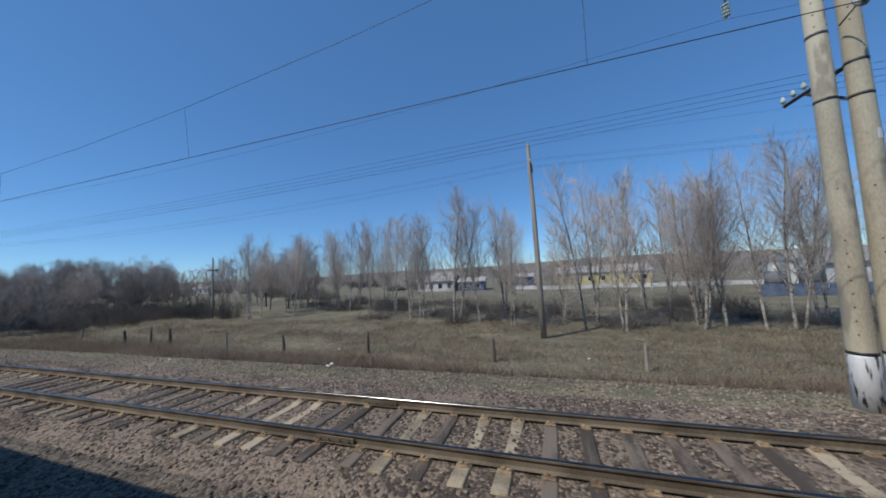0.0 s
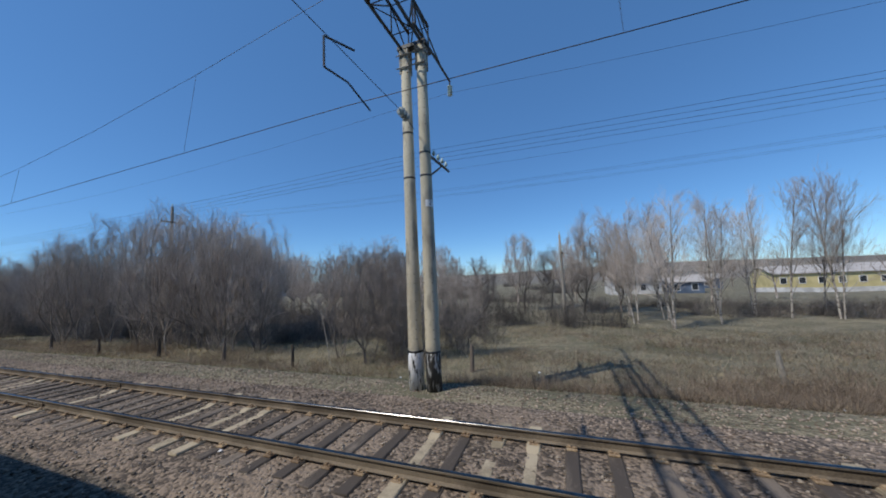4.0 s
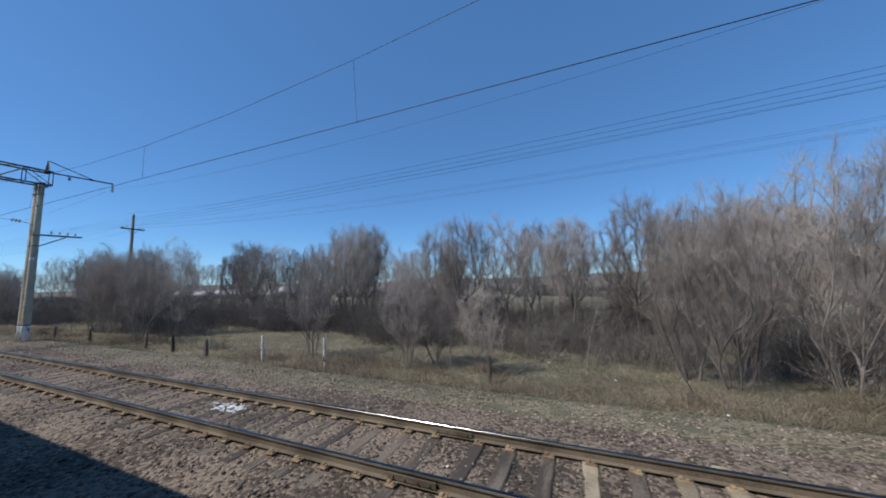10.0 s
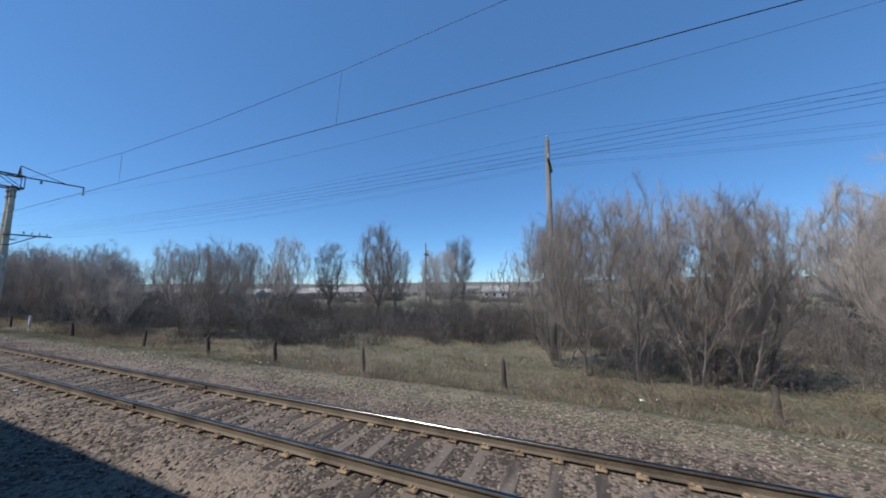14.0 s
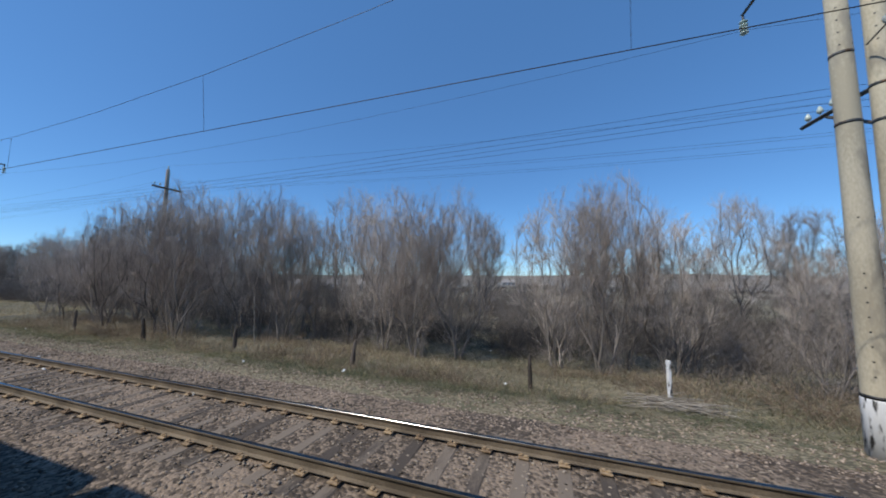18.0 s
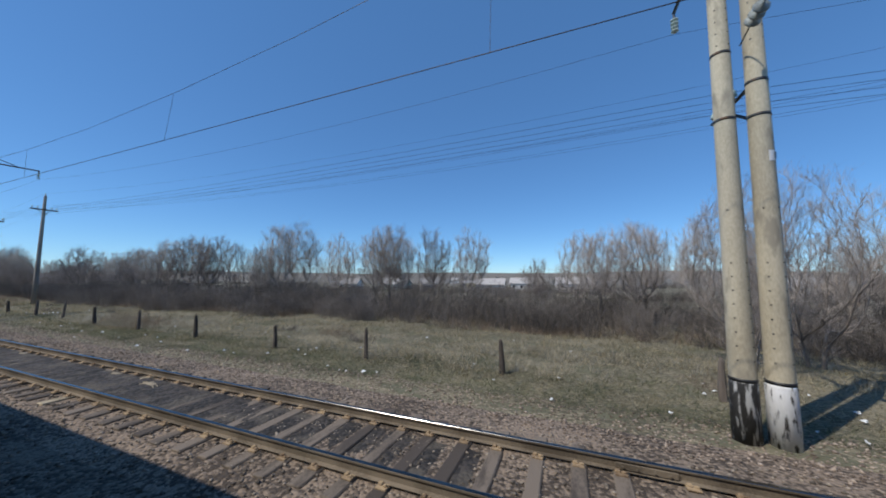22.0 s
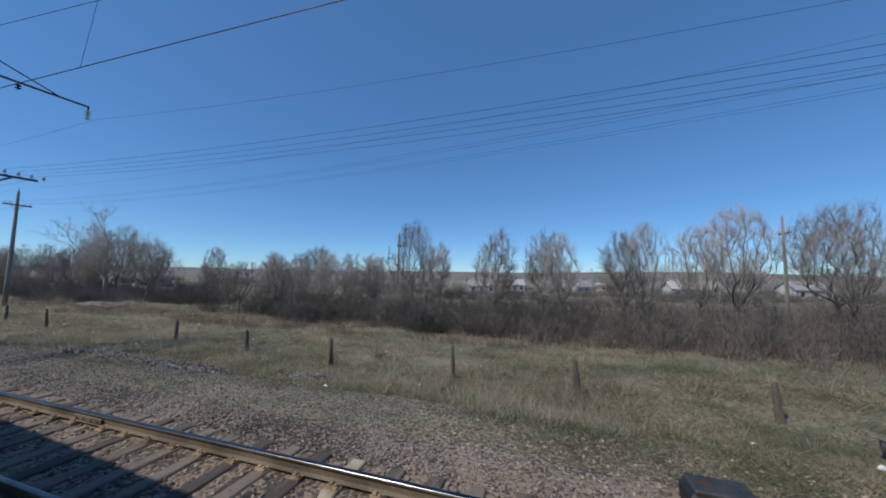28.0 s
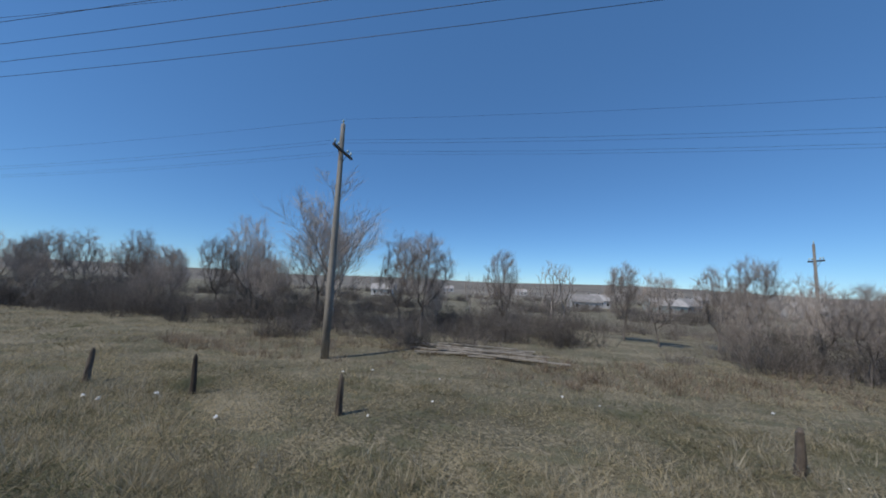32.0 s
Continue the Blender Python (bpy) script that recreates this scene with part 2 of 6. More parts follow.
HOUSE_GREEN = material("turquoise_wall_paint", (0.26, 0.36, 0.34), (0.42, 0.52, 0.49), 0.8, 0.9, 0.0, 0.2, 12.0)
ROOF_GREY = material("grey_slate_roof", (0.25, 0.235, 0.22), (0.45, 0.42, 0.39), 1.0, 0.85, 0.0, 0.3, 14.0, objects=0.5)
BLUE_PAINT = material("blue_board_paint", (0.07, 0.1, 0.15), (0.15, 0.19, 0.26), 1.0, 0.7, 0.0, 0.2, 12.0)
GRIME = material("oil_blackened_ballast", (0.022, 0.019, 0.016), (0.06, 0.05, 0.042), 0.7, 0.85, bump=0.8, fine=24.0, c3=(0.085, 0.072, 0.056), cells=12.0)
PANE = material("dark_window_pane", (0.02, 0.025, 0.03), (0.04, 0.045, 0.05), 1.0, 0.1)
COACH_PAINT = material("grey_coach_paint", (0.24, 0.26, 0.28), (0.33, 0.35, 0.37), 0.7, 0.45, 0.0, 0.05, 20.0)
COACH_ROOF = material("dusty_coach_roof", (0.16, 0.16, 0.16), (0.26, 0.26, 0.26), 0.7, 0.7, 0.0, 0.1, 20.0)


# ---- geometry tools ----
class Geo:
    """Vertices, faces and the material slot of each face, gathered for one mesh."""

    def __init__(self):
        self.v, self.f, self.s = [], [], []

    def loft(self, rings, slot=0, cap=True, closed=True):
        start, n = len(self.v), len(rings[0])
        for ring in rings:
            self.v.extend(ring)
        for a in range(len(rings) - 1):
            for b in range(n if closed else n - 1):
                c = (b + 1) % n
                self.f.append((start + a * n + b, start + a * n + c, start + (a + 1) * n + c, start + (a + 1) * n + b))
                self.s.append(slot)
        if cap:
            self.f.append(tuple(range(start + n - 1, start - 1, -1)))
            last = start + (len(rings) - 1) * n
            self.f.append(tuple(range(last, last + n)))
            self.s += [slot, slot]
        return self

    def tube(self, points, radii, sides=6, slot=0, cap=True, tip=False):
        """A tube along points; tip closes it to a point at its end."""
        pts = [Vector(p) for p in points]
        if isinstance(radii, (int, float)):
            radii = [radii] * len(pts)
        way = (pts[-1] - pts[0]).normalized()
        side = way.cross(Vector((0, 0, 1)) if abs(way.z) < 0.9 else Vector((1, 0, 0))).normalized()
        up = side.cross(way)
        circle = [(math.cos(2 * math.pi * k / sides), math.sin(2 * math.pi * k / sides)) for k in range(sides)]
        rings = [[tuple(p + (side * c + up * s) * r) for c, s in circle] for p, r in zip(pts[: -1 if tip else None], radii)]
        start = len(self.v)
        self.loft(rings, slot, cap and not tip)
        if tip:
            base = start + (len(rings) - 1) * sides
            self.v.append(tuple(pts[-1]))
            for k in range(sides):
                self.f.append((base + k, base + (k + 1) % sides, len(self.v) - 1))
                self.s.append(slot)
        return self

    def box(self, x, y, z, sx, sy, sz, bevel=0.0, slot=0, m=None):
        """A box about (x, y, z), its upright edges and top chamfered."""
        hx, hy, hz, b = sx / 2, sy / 2, sz / 2, bevel

        def ring(dx, dy, c, h):
            pts = [(dx - c, -dy), (dx, -dy + c), (dx, dy - c), (dx - c, dy), (-dx + c, dy), (-dx, dy - c), (-dx, -dy + c), (-dx + c, -dy)] if c else [(dx, -dy), (dx, dy), (-dx, dy), (-dx, -dy)]
            return [tuple(m @ Vector((x + px, y + py, z + h))) if m else (x + px, y + py, z + h) for px, py in pts]

        rings = [ring(hx, hy, b, -hz), ring(hx, hy, b, hz - b)] + ([ring(hx - b, hy - b, b * 0.5, hz)] if b else [])
        return self.loft(rings, slot)

    def beam(self, p, q, w, h=None, slot=0):
        """A square bar from p to q."""
        return self.tube([p, q], (w if h is None else (w + h) / 2) * 0.707, 4, slot)

    def mesh(self, name, mats, smooth=False):
        me = bpy.data.meshes.new(name)
        me.from_pydata(self.v, [], self.f)
        for m in mats if isinstance(mats, (list, tuple)) else [mats]:
            me.materials.append(m)
        if any(self.s):
            me.polygons.foreach_set("material_index", self.s)
        if smooth:
            me.polygons.foreach_set("use_smooth", [True] * len(me.polygons))
        me.update()
        return me


def part(name, geo, mats, parent=None, label="", smooth=False):
    ob = new(name, geo.mesh(name, mats, smooth) if isinstance(geo, Geo) else geo)
    ob.parent = parent
    if label:
        tagged(ob, label)
    return ob


def thing(name, label, category, group="", kind="", at=(0, 0, 0)):
    ob = new(name)
    ob.location = at
    return tagged(ob, label, category, group, kind)


def lettering(text, size, m, parent, mat, name="lettering"):
    """Flat letters, as a mesh under parent, at the matrix m."""
    cu = bpy.data.curves.new(name, "FONT")
    cu.body, cu.size, cu.align_x, cu.align_y, cu.extrude = text, size, "CENTER", "CENTER", 0.002
    tmp = bpy.data.objects.new(name, cu)
    scene.collection.objects.link(tmp)
    me = bpy.data.meshes.new_from_object(tmp.evaluated_get(bpy.context.evaluated_depsgraph_get()))
    bpy.data.objects.remove(tmp)
    me.materials.append(mat)
    ob = new(name, me)
    ob.parent, ob.matrix_local = parent, m
    return ob


# ---- the lie of the land ----
def field(x):
    return np.interp(-x, [-100, 0, 20, 45, 60, 110, 145, 175, 195, 225, 250, 285, 300, 330, 500], [-1.6, -1.55, -1.15, -1.0, -0.98, -1.0, -0.85, -0.85, -0.72, -0.32, -0.25, -0.4, -0.75, -0.82, -0.82])


def wobble(x, y):
    return 0.06 * np.sin(x * 0.37 + 1.3 * np.sin(y * 0.21)) + 0.05 * np.sin(y * 0.53 + 0.11 * x) + 0.025 * np.sin(1.7 * x + 0.9 * y) * np.cos(1.1 * y)


def height(x, y):
    """The ground's height; works on numbers and arrays."""
    x, y = np.asarray(x, float), np.asarray(y, float)
    f = field(x)
    near = np.interp(y, [-30, -6, 3, 7.2, 8.4, 9.0], [-0.8, -0.42, -0.42, -0.32, -0.30, -0.34])
    s = np.clip((y - 8.8) / 2.4, 0, 1)
    s = s * s * (3 - 2 * s)
    z = near * (1 - s) + f * s
    z = z - 0.35 * np.clip((y - 12.5) / 8, 0, 1) - (0.5 + 1.2 * np.clip((-200 - x) / 60, 0, 1)) * np.clip((y - 24) / 80, 0, 1)
    z = z + wobble(x, y) * np.clip((y - 8.8) / 3, 0, 1)
    ridge = np.clip((y - 450) / 1500, 0, 1)
    return z + ridge * ridge * (3 - 2 * ridge) * (30 + 9 * np.sin(x * 0.0016 + 1) + 5 * np.sin(x * 0.0047))


def ground_at(x, y):
    return float(height(x, y))


def sheet(name, xs, ys, fn, mats):
    gx, gy = np.meshgrid(xs, ys)
    v = np.stack([gx, gy, fn(gx, gy)], -1).reshape(-1, 3)
    a = (np.arange(len(ys) - 1)[:, None] * len(xs) + np.arange(len(xs) - 1)).ravel()
    f = np.stack([a, a + 1, a + 1 + len(xs), a + len(xs)], -1)
    me = bpy.data.meshes.new(name)
    me.from_pydata(v.tolist(), [], f.tolist())
    me.materials.append(mats)
    me.polygons.foreach_set("use_smooth", [True] * len(me.polygons))
    return new(name, me)


xs = np.concatenate([-np.geomspace(3600, 500, 14), np.arange(-480, 70, 2.5), np.geomspace(80, 3200, 14)])
ys = np.concatenate([-np.geomspace(1500, 32, 10), np.arange(-28, 2, 5), np.arange(2, 24, 0.5), np.arange(24, 70, 2.0), np.geomspace(72, 4200, 40)])
tagged(sheet("distant_hills", xs, ys[ys > 190], height, STEPPE), "pale dry steppe rising to low hills", "hills", kind="structure")
ys = np.append(ys[ys <= 190], ys[ys > 190][0])
tagged(sheet("ground", xs, ys, height, GROUND), "flat dry meadow with withered spring grass", "ground", kind="structure")


# the line that the camera's own train follows
def loop_y(x):
    return np.interp(-np.asarray(x, float), [-40, 6, 16, 26, 36, 46, 56, 66, 76, 86, 96, 106, 116, 126, 136, 146, 156, 166, 176, 186, 196, 206, 216, 226, 236, 246, 256, 266, 276, 286, 296, 306, 316, 326, 336, 346, 347, 356, 368, 380, 395, 470], [-2.38, -2.38, -2.16, -2.0, -1.97, -1.98, -2.02, -2.07, -1.95, -1.93, -1.88, -1.83, -1.79, -1.83, -1.88, -1.91, -1.94, -1.93, -1.91, -1.73, -1.64, -1.68, -1.72, -1.66, -1.58, -1.39, -1.34, -1.41, -1.39, -1.24, -0.64, -0.03, 0.74, 1.42, 2.26, 3.22, 3.27, 4.17, 4.97, 5.12, 5.13, 5.13])


MAIN = 5.13


def bed_profile(x, y):
    return np.interp(y, [-5.0, -3.4, 0.4, 2.2, 3.1, 3.7, 6.6, 7.3, 8.7], [-0.5, -0.27, -0.27, -0.36, -0.33, -0.225, -0.225, -0.27, -0.45]) + 0.012 * np.sin(5 * x + 3 * y) * np.cos(3.1 * x)


tagged(sheet("inner_bed", np.arange(-470, 40, 0.8), np.arange(-5.0, 3.15, 0.3), bed_profile, DIM_DIRTY_BED), "dusty ballast between the two tracks, darkened for edge dimming", "ballast", kind="structure")
tagged(sheet("ballast_bed", np.arange(-470, 40, 0.8), np.arange(3.1, 8.75, 0.3), bed_profile, BED), "crushed stone ballast bed under the main track", "ballast", kind="structure")

def grime_profile(x, y):
    return bed_profile(x, y) + 0.006 + 0.05 * np.clip((x + 292) / 18, 0, 1) * np.clip((-240 - x) / 5, 0, 1) * np.clip((0.62 - np.abs(y - MAIN)) / 0.1, 0, 1) + 0.006 * np.sin(2.1 * x + 4 * y) * np.sin(9 * x) - 0.022 * (np.mod(x, 0.615) < 0.1) - 0.03 * np.clip((np.abs(y - MAIN) - 0.58) / 0.1, 0, 1)


tagged(sheet("track_grime", np.arange(-306, -237, 0.09), np.linspace(MAIN - 0.72, MAIN + 0.72, 9), grime_profile, GRIME), "oil-blackened fine ballast between the rails", "ballast", kind="structure")

# ---- tracks ----
RAIL_SHAPE = [(-0.066, -0.175), (0.066, -0.175), (0.066, -0.166), (0.012, -0.148), (0.009, -0.05), (0.035, -0.036), (0.037, -0.0073), (0.033, -0.003), (0.014, 0.0), (-0.014, 0.0), (-0.033, -0.003), (-0.037, -0.0073), (-0.035, -0.036), (-0.009, -0.05), (-0.012, -0.148), (-0.066, -0.166)]


def rail_geo(x0, x1, side, line):
    """A rail from x0 to x1, with a worn head and a bright gauge corner."""
    g = Geo()
    n = max(2, int(abs(x1 - x0) / 6) + 1)
    for k in range(n):
        x = x0 + (x1 - x0) * k / (n - 1)
        g.v += [(x, line(x) + side * 0.795 + a, b) for a, b in RAIL_SHAPE]
    m = len(RAIL_SHAPE)
    for k in range(n - 1):
        for a in range(m):
            b = (a + 1) % m
            g.f.append((k * m + a, k * m + b, (k + 1) * m + b, (k + 1) * m + a))
            g.s.append(1 if 7 <= a <= 9 else 2 if a == (10 if side > 0 else 6) else 0)
    g.f += [tuple(range(m)), tuple(range(n * m - 1, (n - 1) * m - 1, -1))]
    g.s += [0, 0]
    return g


def timber_mesh(name, seed):
    r = random.Random(seed)
    g = Geo()
    rings = []
    for y in (-1.375, -1.36, -0.7, 0.0, 0.7, 1.36, 1.375):
        w, t, e = 0.115 + r.uniform(-0.008, 0.008), -0.005 + r.uniform(-0.008, 0.006), 0.02 if abs(y) > 1.37 else 0.0
        rings.append([(-w + e, y, -0.16), (w - e, y, -0.16), (w - e, y, t - 0.02), (w - 0.02 - e, y, t - e), (-w + 0.02 + e, y, t - e), (-w + e, y, t - 0.02)])
    return g.loft(rings).mesh(name, TIMBER)


def concrete_tie_mesh(name):
    g = Geo()
    rings = []
    for y, w, t in ((-1.35, 0.10, -0.03), (-1.33, 0.12, 0.0), (-0.55, 0.115, 0.004), (-0.4, 0.1, -0.035), (0.4, 0.1, -0.035), (0.55, 0.115, 0.004), (1.33, 0.12, 0.0), (1.35, 0.10, -0.03)):
        rings.append([(-w - 0.02, y, -0.16), (w + 0.02, y, -0.16), (w, y, t - 0.015), (w - 0.015, y, t), (-w + 0.015, y, t), (-w, y, t - 0.015)])
    return g.loft(rings).mesh(name, CONCRETE_TIE)


TIMBERS = [timber_mesh("sleeper", k) for k in range(4)]
PALE_TIE = concrete_tie_mesh("sleeper")
rng = random.Random(5)
main_line = lambda x: MAIN
for k in range(16):
    x1, x0 = 15.0 - 25.0 * k, 15.0 - 25.0 * k - 24.99
    clean = k < 5 or 10 <= k < 14
    track = thing("railway_track", "running track section with rusty rails on %s sleepers" % ("timber and pale concrete" if k < 5 else "half buried dark timber"), "track", "track sections", "structure")
    for side in (-1, 1):
        rail = part("rail", rail_geo(x0, x1, side, main_line), [RUST, POLISHED, BRIGHT], track)
        g = Geo()
        for off in (-0.045, 0.045):
            g.box(x1, MAIN + side * 0.795 + off, -0.10, 0.8, 0.03, 0.085, 0.006)
            for b in (-0.3, -0.11, 0.11, 0.3):
                g.tube([(x1 + b, MAIN + side * 0.795 + off, -0.10), (x1 + b, MAIN + side * 0.795 + off * 1.9, -0.10)], 0.018, 6)
        part("fishplate", g, RUST, rail, "rusty bolted joint plates")
    fast = Geo()
    for i in range(40):
        x = x1 - 0.3 - 0.62 * i + rng.uniform(-0.03, 0.03)
        pale = (k < 5 and (i * 7 + k) % 10 in (2, 5, 6)) or (clean and k > 5 and rng.random() < 0.06)
        tie = part("sleeper", PALE_TIE if pale else TIMBERS[rng.randrange(4)], None, track)
        tie.location = (x, MAIN + rng.uniform(-0.04, 0.04), (-0.183 if clean else -0.207) + rng.uniform(-0.006, 0.004))
        tie.rotation_euler = (rng.uniform(-0.004, 0.004), 0, rng.uniform(-0.02, 0.02))
        for side in (-1, 1):
            fast.box(x, MAIN + side * 0.795, -0.176, 0.17, 0.36, 0.022, 0.005)
            for dy in (-0.12, 0.12):
                fast.box(x + 0.04, MAIN + side * 0.795 + dy, -0.158, 0.05, 0.05, 0.04, 0.008)
                fast.box(x - 0.04, MAIN + side * 0.795 + dy * 0.8, -0.152, 0.06, 0.07, 0.03, 0.008)
    tagged(part("rail_fastening", fast, PLATE, track, "ochre rusted tie plates and spikes"), kind="stuff")

loop = thing("railway_track", "side track under the unseen shadow coaches, joining the main track", "track", "track sections", "structure")
loop_mid = lambda x: float(loop_y(x))
for side in (-1, 1):
    part("rail", rail_geo(-392.0, 15.0, side, loop_mid), [RUST, POLISHED, BRIGHT], loop)
g = Geo()
for i in range(680):
    x = 14 - 0.56 * i
    if loop_mid(x) < MAIN - 2.9:
        g.box(x, loop_mid(x), -0.27, 0.23, 2.7, 0.17, 0.015)
tagged(part("sleeper", g, TIMBER, loop), kind="stuff")


def scatter(name, count, seed, ymin, ymax, size, mat, label, xmin=-395, xmax=14, skip=None):
    """Many small uneven stones as one mesh."""
    r = np.random.default_rng(seed)
    x, y = r.uniform(xmin, xmax, count), r.uniform(ymin, ymax, count)
    if skip is not None:
        keep = skip(x, y)
        x, y = x[keep], y[keep]
    n = len(x)
    s = size * r.uniform(0.55, 1.5, n)
    z = np.maximum(bed_profile(x, y), height(x, y)) + s * 0.25
    shape = np.array([[1, 0, 0], [0, 1, 0], [-1, 0, 0], [0, -1, 0], [0, 0, 1], [0, 0, -1]], float)
    a = r.uniform(0, 2 * np.pi, n)
    v = shape[None] * r.uniform(0.55, 1.25, (n, 6, 1)) + r.uniform(-0.28, 0.28, (n, 6, 3))
    v[..., 2] *= 0.75
    rot = np.stack([v[..., 0] * np.cos(a)[:, None] - v[..., 1] * np.sin(a)[:, None], v[..., 0] * np.sin(a)[:, None] + v[..., 1] * np.cos(a)[:, None], v[..., 2]], -1)
    v = rot * s[:, None, None] + np.stack([x, y, z], -1)[:, None]
    tri = np.array([[0, 1, 4], [1, 2, 4], [2, 3, 4], [3, 0, 4], [1, 0, 5], [2, 1, 5], [3, 2, 5], [0, 3, 5]])
    f = (tri[None] + 6 * np.arange(n)[:, None, None]).reshape(-1, 3)
    me = bpy.data.meshes.new(name)
    me.vertices.add(n * 6)
    me.vertices.foreach_set("co", v.ravel())
    me.loops.add(len(f) * 3)
    me.loops.foreach_set("vertex_index", f.ravel().astype(np.int32))
    me.polygons.add(len(f))
    me.polygons.foreach_set("loop_start", np.arange(0, len(f) * 3, 3, dtype=np.int32))
    me.materials.append(mat)
    me.update(calc_edges=True)
    return tagged(new(name, me), label, "gravel", kind="stuff")


off_rails = lambda x, y: (np.abs(np.abs(y - MAIN) - 0.795) > 0.09)
scatter("track_gravel", 80000, 1, 3.2, 6.9, 0.028, STONE, "grey crushed stone between the sleepers", skip=off_rails)
scatter("coarse_gravel", 22000, 4, 6.9, 8.8, 0.03, STONE_RED, "coarse reddish crushed stone on the ballast shoulder", xmin=-304, xmax=16)
scatter("near_gravel", 40000, 2, 0.6, 3.2, 0.033, STONE_DIMMED, "dusty crushed stone between the two tracks, darkened for edge dimming")
scatter("shoulder_gravel", 66000, 3, 6.8, 9.0, 0.02, STONE_RED, "reddish crushed stone on the ballast shoulder", xmin=-300, xmax=16)
scatter("dirt_gravel", 42000, 6, 6.5, 9.5, 0.019, STONE_GREY, "grey dusty gravel beside the turnout", xmin=-331, xmax=-299)
scatter("thin_gravel", 6000, 8, 6.8, 9.0, 0.02, STONE, "thin dusty gravel at the edge of the meadow", xmax=-331)


# ---- overhead line masts ----
def insulator(geo, p, way, discs=3, r=0.12, step=0.13, slot=0):
    """A string of bell-shaped discs from p along way."""
    p, way = Vector(p), Vector(way).normalized()
    pts, radii = [], []
    for k in range(discs):
        q = p + way * (step * k)
        pts += [q, q + way * 0.03, q + way * 0.045, q + way * 0.075, q + way * 0.082]
        radii += [0.028, 0.055, r, r * 0.94, 0.04]
    geo.tube(pts + [p + way * (step * discs)], radii + [0.026], 12, slot)


def mast_geo(h, r0=0.215, r1=0.145):
    g = Geo()
    return g.tube([(0, 0, -0.6), (0, 0, 0.0), (0, 0, h * 0.5), (0, 0, h - 0.05), (0, 0, h)], [r0 + 0.01, r0, (r0 + r1) / 2, r1, r1 * 0.8], 20)


def mast_radius(z, h, r0=0.215, r1=0.145):
    return r0 + (r1 - r0) * z / h


MAST_H = 10.35
MAST_MESH = mast_geo(MAST_H).mesh("mast", MAST, True)
BAND = {}
for key, m in (("white", WHITE_PAINT), ("black", BLACK_PAINT)):
    BAND[key] = Geo().tube([(0, 0, -0.1), (0, 0, 1.02), (0, 0, 1.06)], [0.222, 0.217, 0.212], 20).mesh("paint_band", m, True)
RING = Geo().tube([(0, 0, 1.06), (0, 0, 1.12)], [0.217, 0.216], 20).mesh("paint_ring", BLACK, True)
COLLAR = Geo().tube([(0, 0, -0.03), (0, 0, 0.03)], [0.196, 0.196], 16).mesh("clamp", STEEL, True)
holes = Geo()
for z0, n in ((1.45, 8), (7.7, 9), (4.3, 1)):
    for i in range(n):
        z = z0 + i * 0.26
        for a in (-2.2, -0.9):
            r = mast_radius(z, MAST_H)
            c, s = math.cos(a), math.sin(a)
            holes.tube([(c * (r - 0.01), s * (r - 0.01), z), (c * (r + 0.004), s * (r + 0.004), z)], 0.016, 6)
HOLES = holes.mesh("bolt_hole", BLACK)

bracket = Geo()
bracket.beam((0, 0.1, 0), (0, 2.1, 0.05), 0.075)
bracket.beam((0, 0.15, -0.75), (0, 1.35, -0.02), 0.05)
BRACKET = bracket.mesh("bracket_arm", STEEL)
pin = Geo()
pin.tube([(0, 0, 0), (0, 0, 0.12)], 0.012, 6)
pin.tube([(0, 0, 0.1), (0, 0, 0.13), (0, 0, 0.19), (0, 0, 0.22), (0, 0, 0.27)], [0.035, 0.062, 0.055, 0.04, 0.02], 10)
PIN = pin.mesh("pin_insulator", GLAZE, True)
LINE_Y = (9.0, 9.38, 9.75, 10.12)

lattice = Geo()
CH = [(-0.35, 0.0), (0.35, 0.0), (-0.35, 0.95), (0.35, 0.95)]
Y0, Y1 = 0.45, -27.5
step = 1.16
n_bay = int((Y0 - Y1) / step)
for k in range(n_bay + 1):
    y = Y0 - step * k
    w = y - step
    lattice.beam((-0.35, y, 0), (-0.35, y, 0.95), 0.035)
    lattice.beam((0.35, y, 0), (0.35, y, 0.95), 0.035)
    lattice.beam((-0.35, y, 0), (0.35, y, 0), 0.03)
    lattice.beam((-0.35, y, 0.95), (0.35, y, 0.95), 0.03)
    if k < n_bay:
        up = k % 2 == 0
        for x in (-0.35, 0.35):
            lattice.beam((x, y, 0 if up else 0.95), (x, w, 0.95 if up else 0), 0.032)
        for z in (0, 0.95):
            lattice.beam((-0.35 if up else 0.35, y, z), (0.35 if up else -0.35, w, z), 0.028)
LACING = lattice.mesh("lacing", STEEL)
CHORDS = [Geo().beam((x, Y0, z), (x, Y1, z), 0.075).mesh("chord", STEEL) for x, z in CH]
horn = Geo()
horn.beam((0.0, 0.1, 0.95), (0.0, 3.6, 1.05), 0.07)
horn.beam((0.0, 3.57, 1.05), (0.0, 3.57, 0.85), 0.05)
HORN = horn.mesh("feeder_arm", STEEL)
stay = Geo()
for x in (-0.33, 0.33):
    stay.beam((x, 0.25, 0.95), (0, 0.25, 1.75), 0.045)
stay.beam((0, 0.25, 1.75), (0, 2.5, 1.05), 0.04)
stay.beam((0, 0.25, 0.9), (0, 0.25, 1.75), 0.05)
STAY = stay.mesh("apex_stay", STEEL)
drop_ins = Geo()
insulator(drop_ins, (0, 3.57, 0.85), (0, 0, -1), 4, 0.11, 0.12)
DROP_INS = drop_ins.mesh("suspension_insulator", GLAZE, True)
small_ins = Geo()
insulator(small_ins, (0, 1.3, 0.9), (0, 0, -1), 2, 0.1, 0.12)
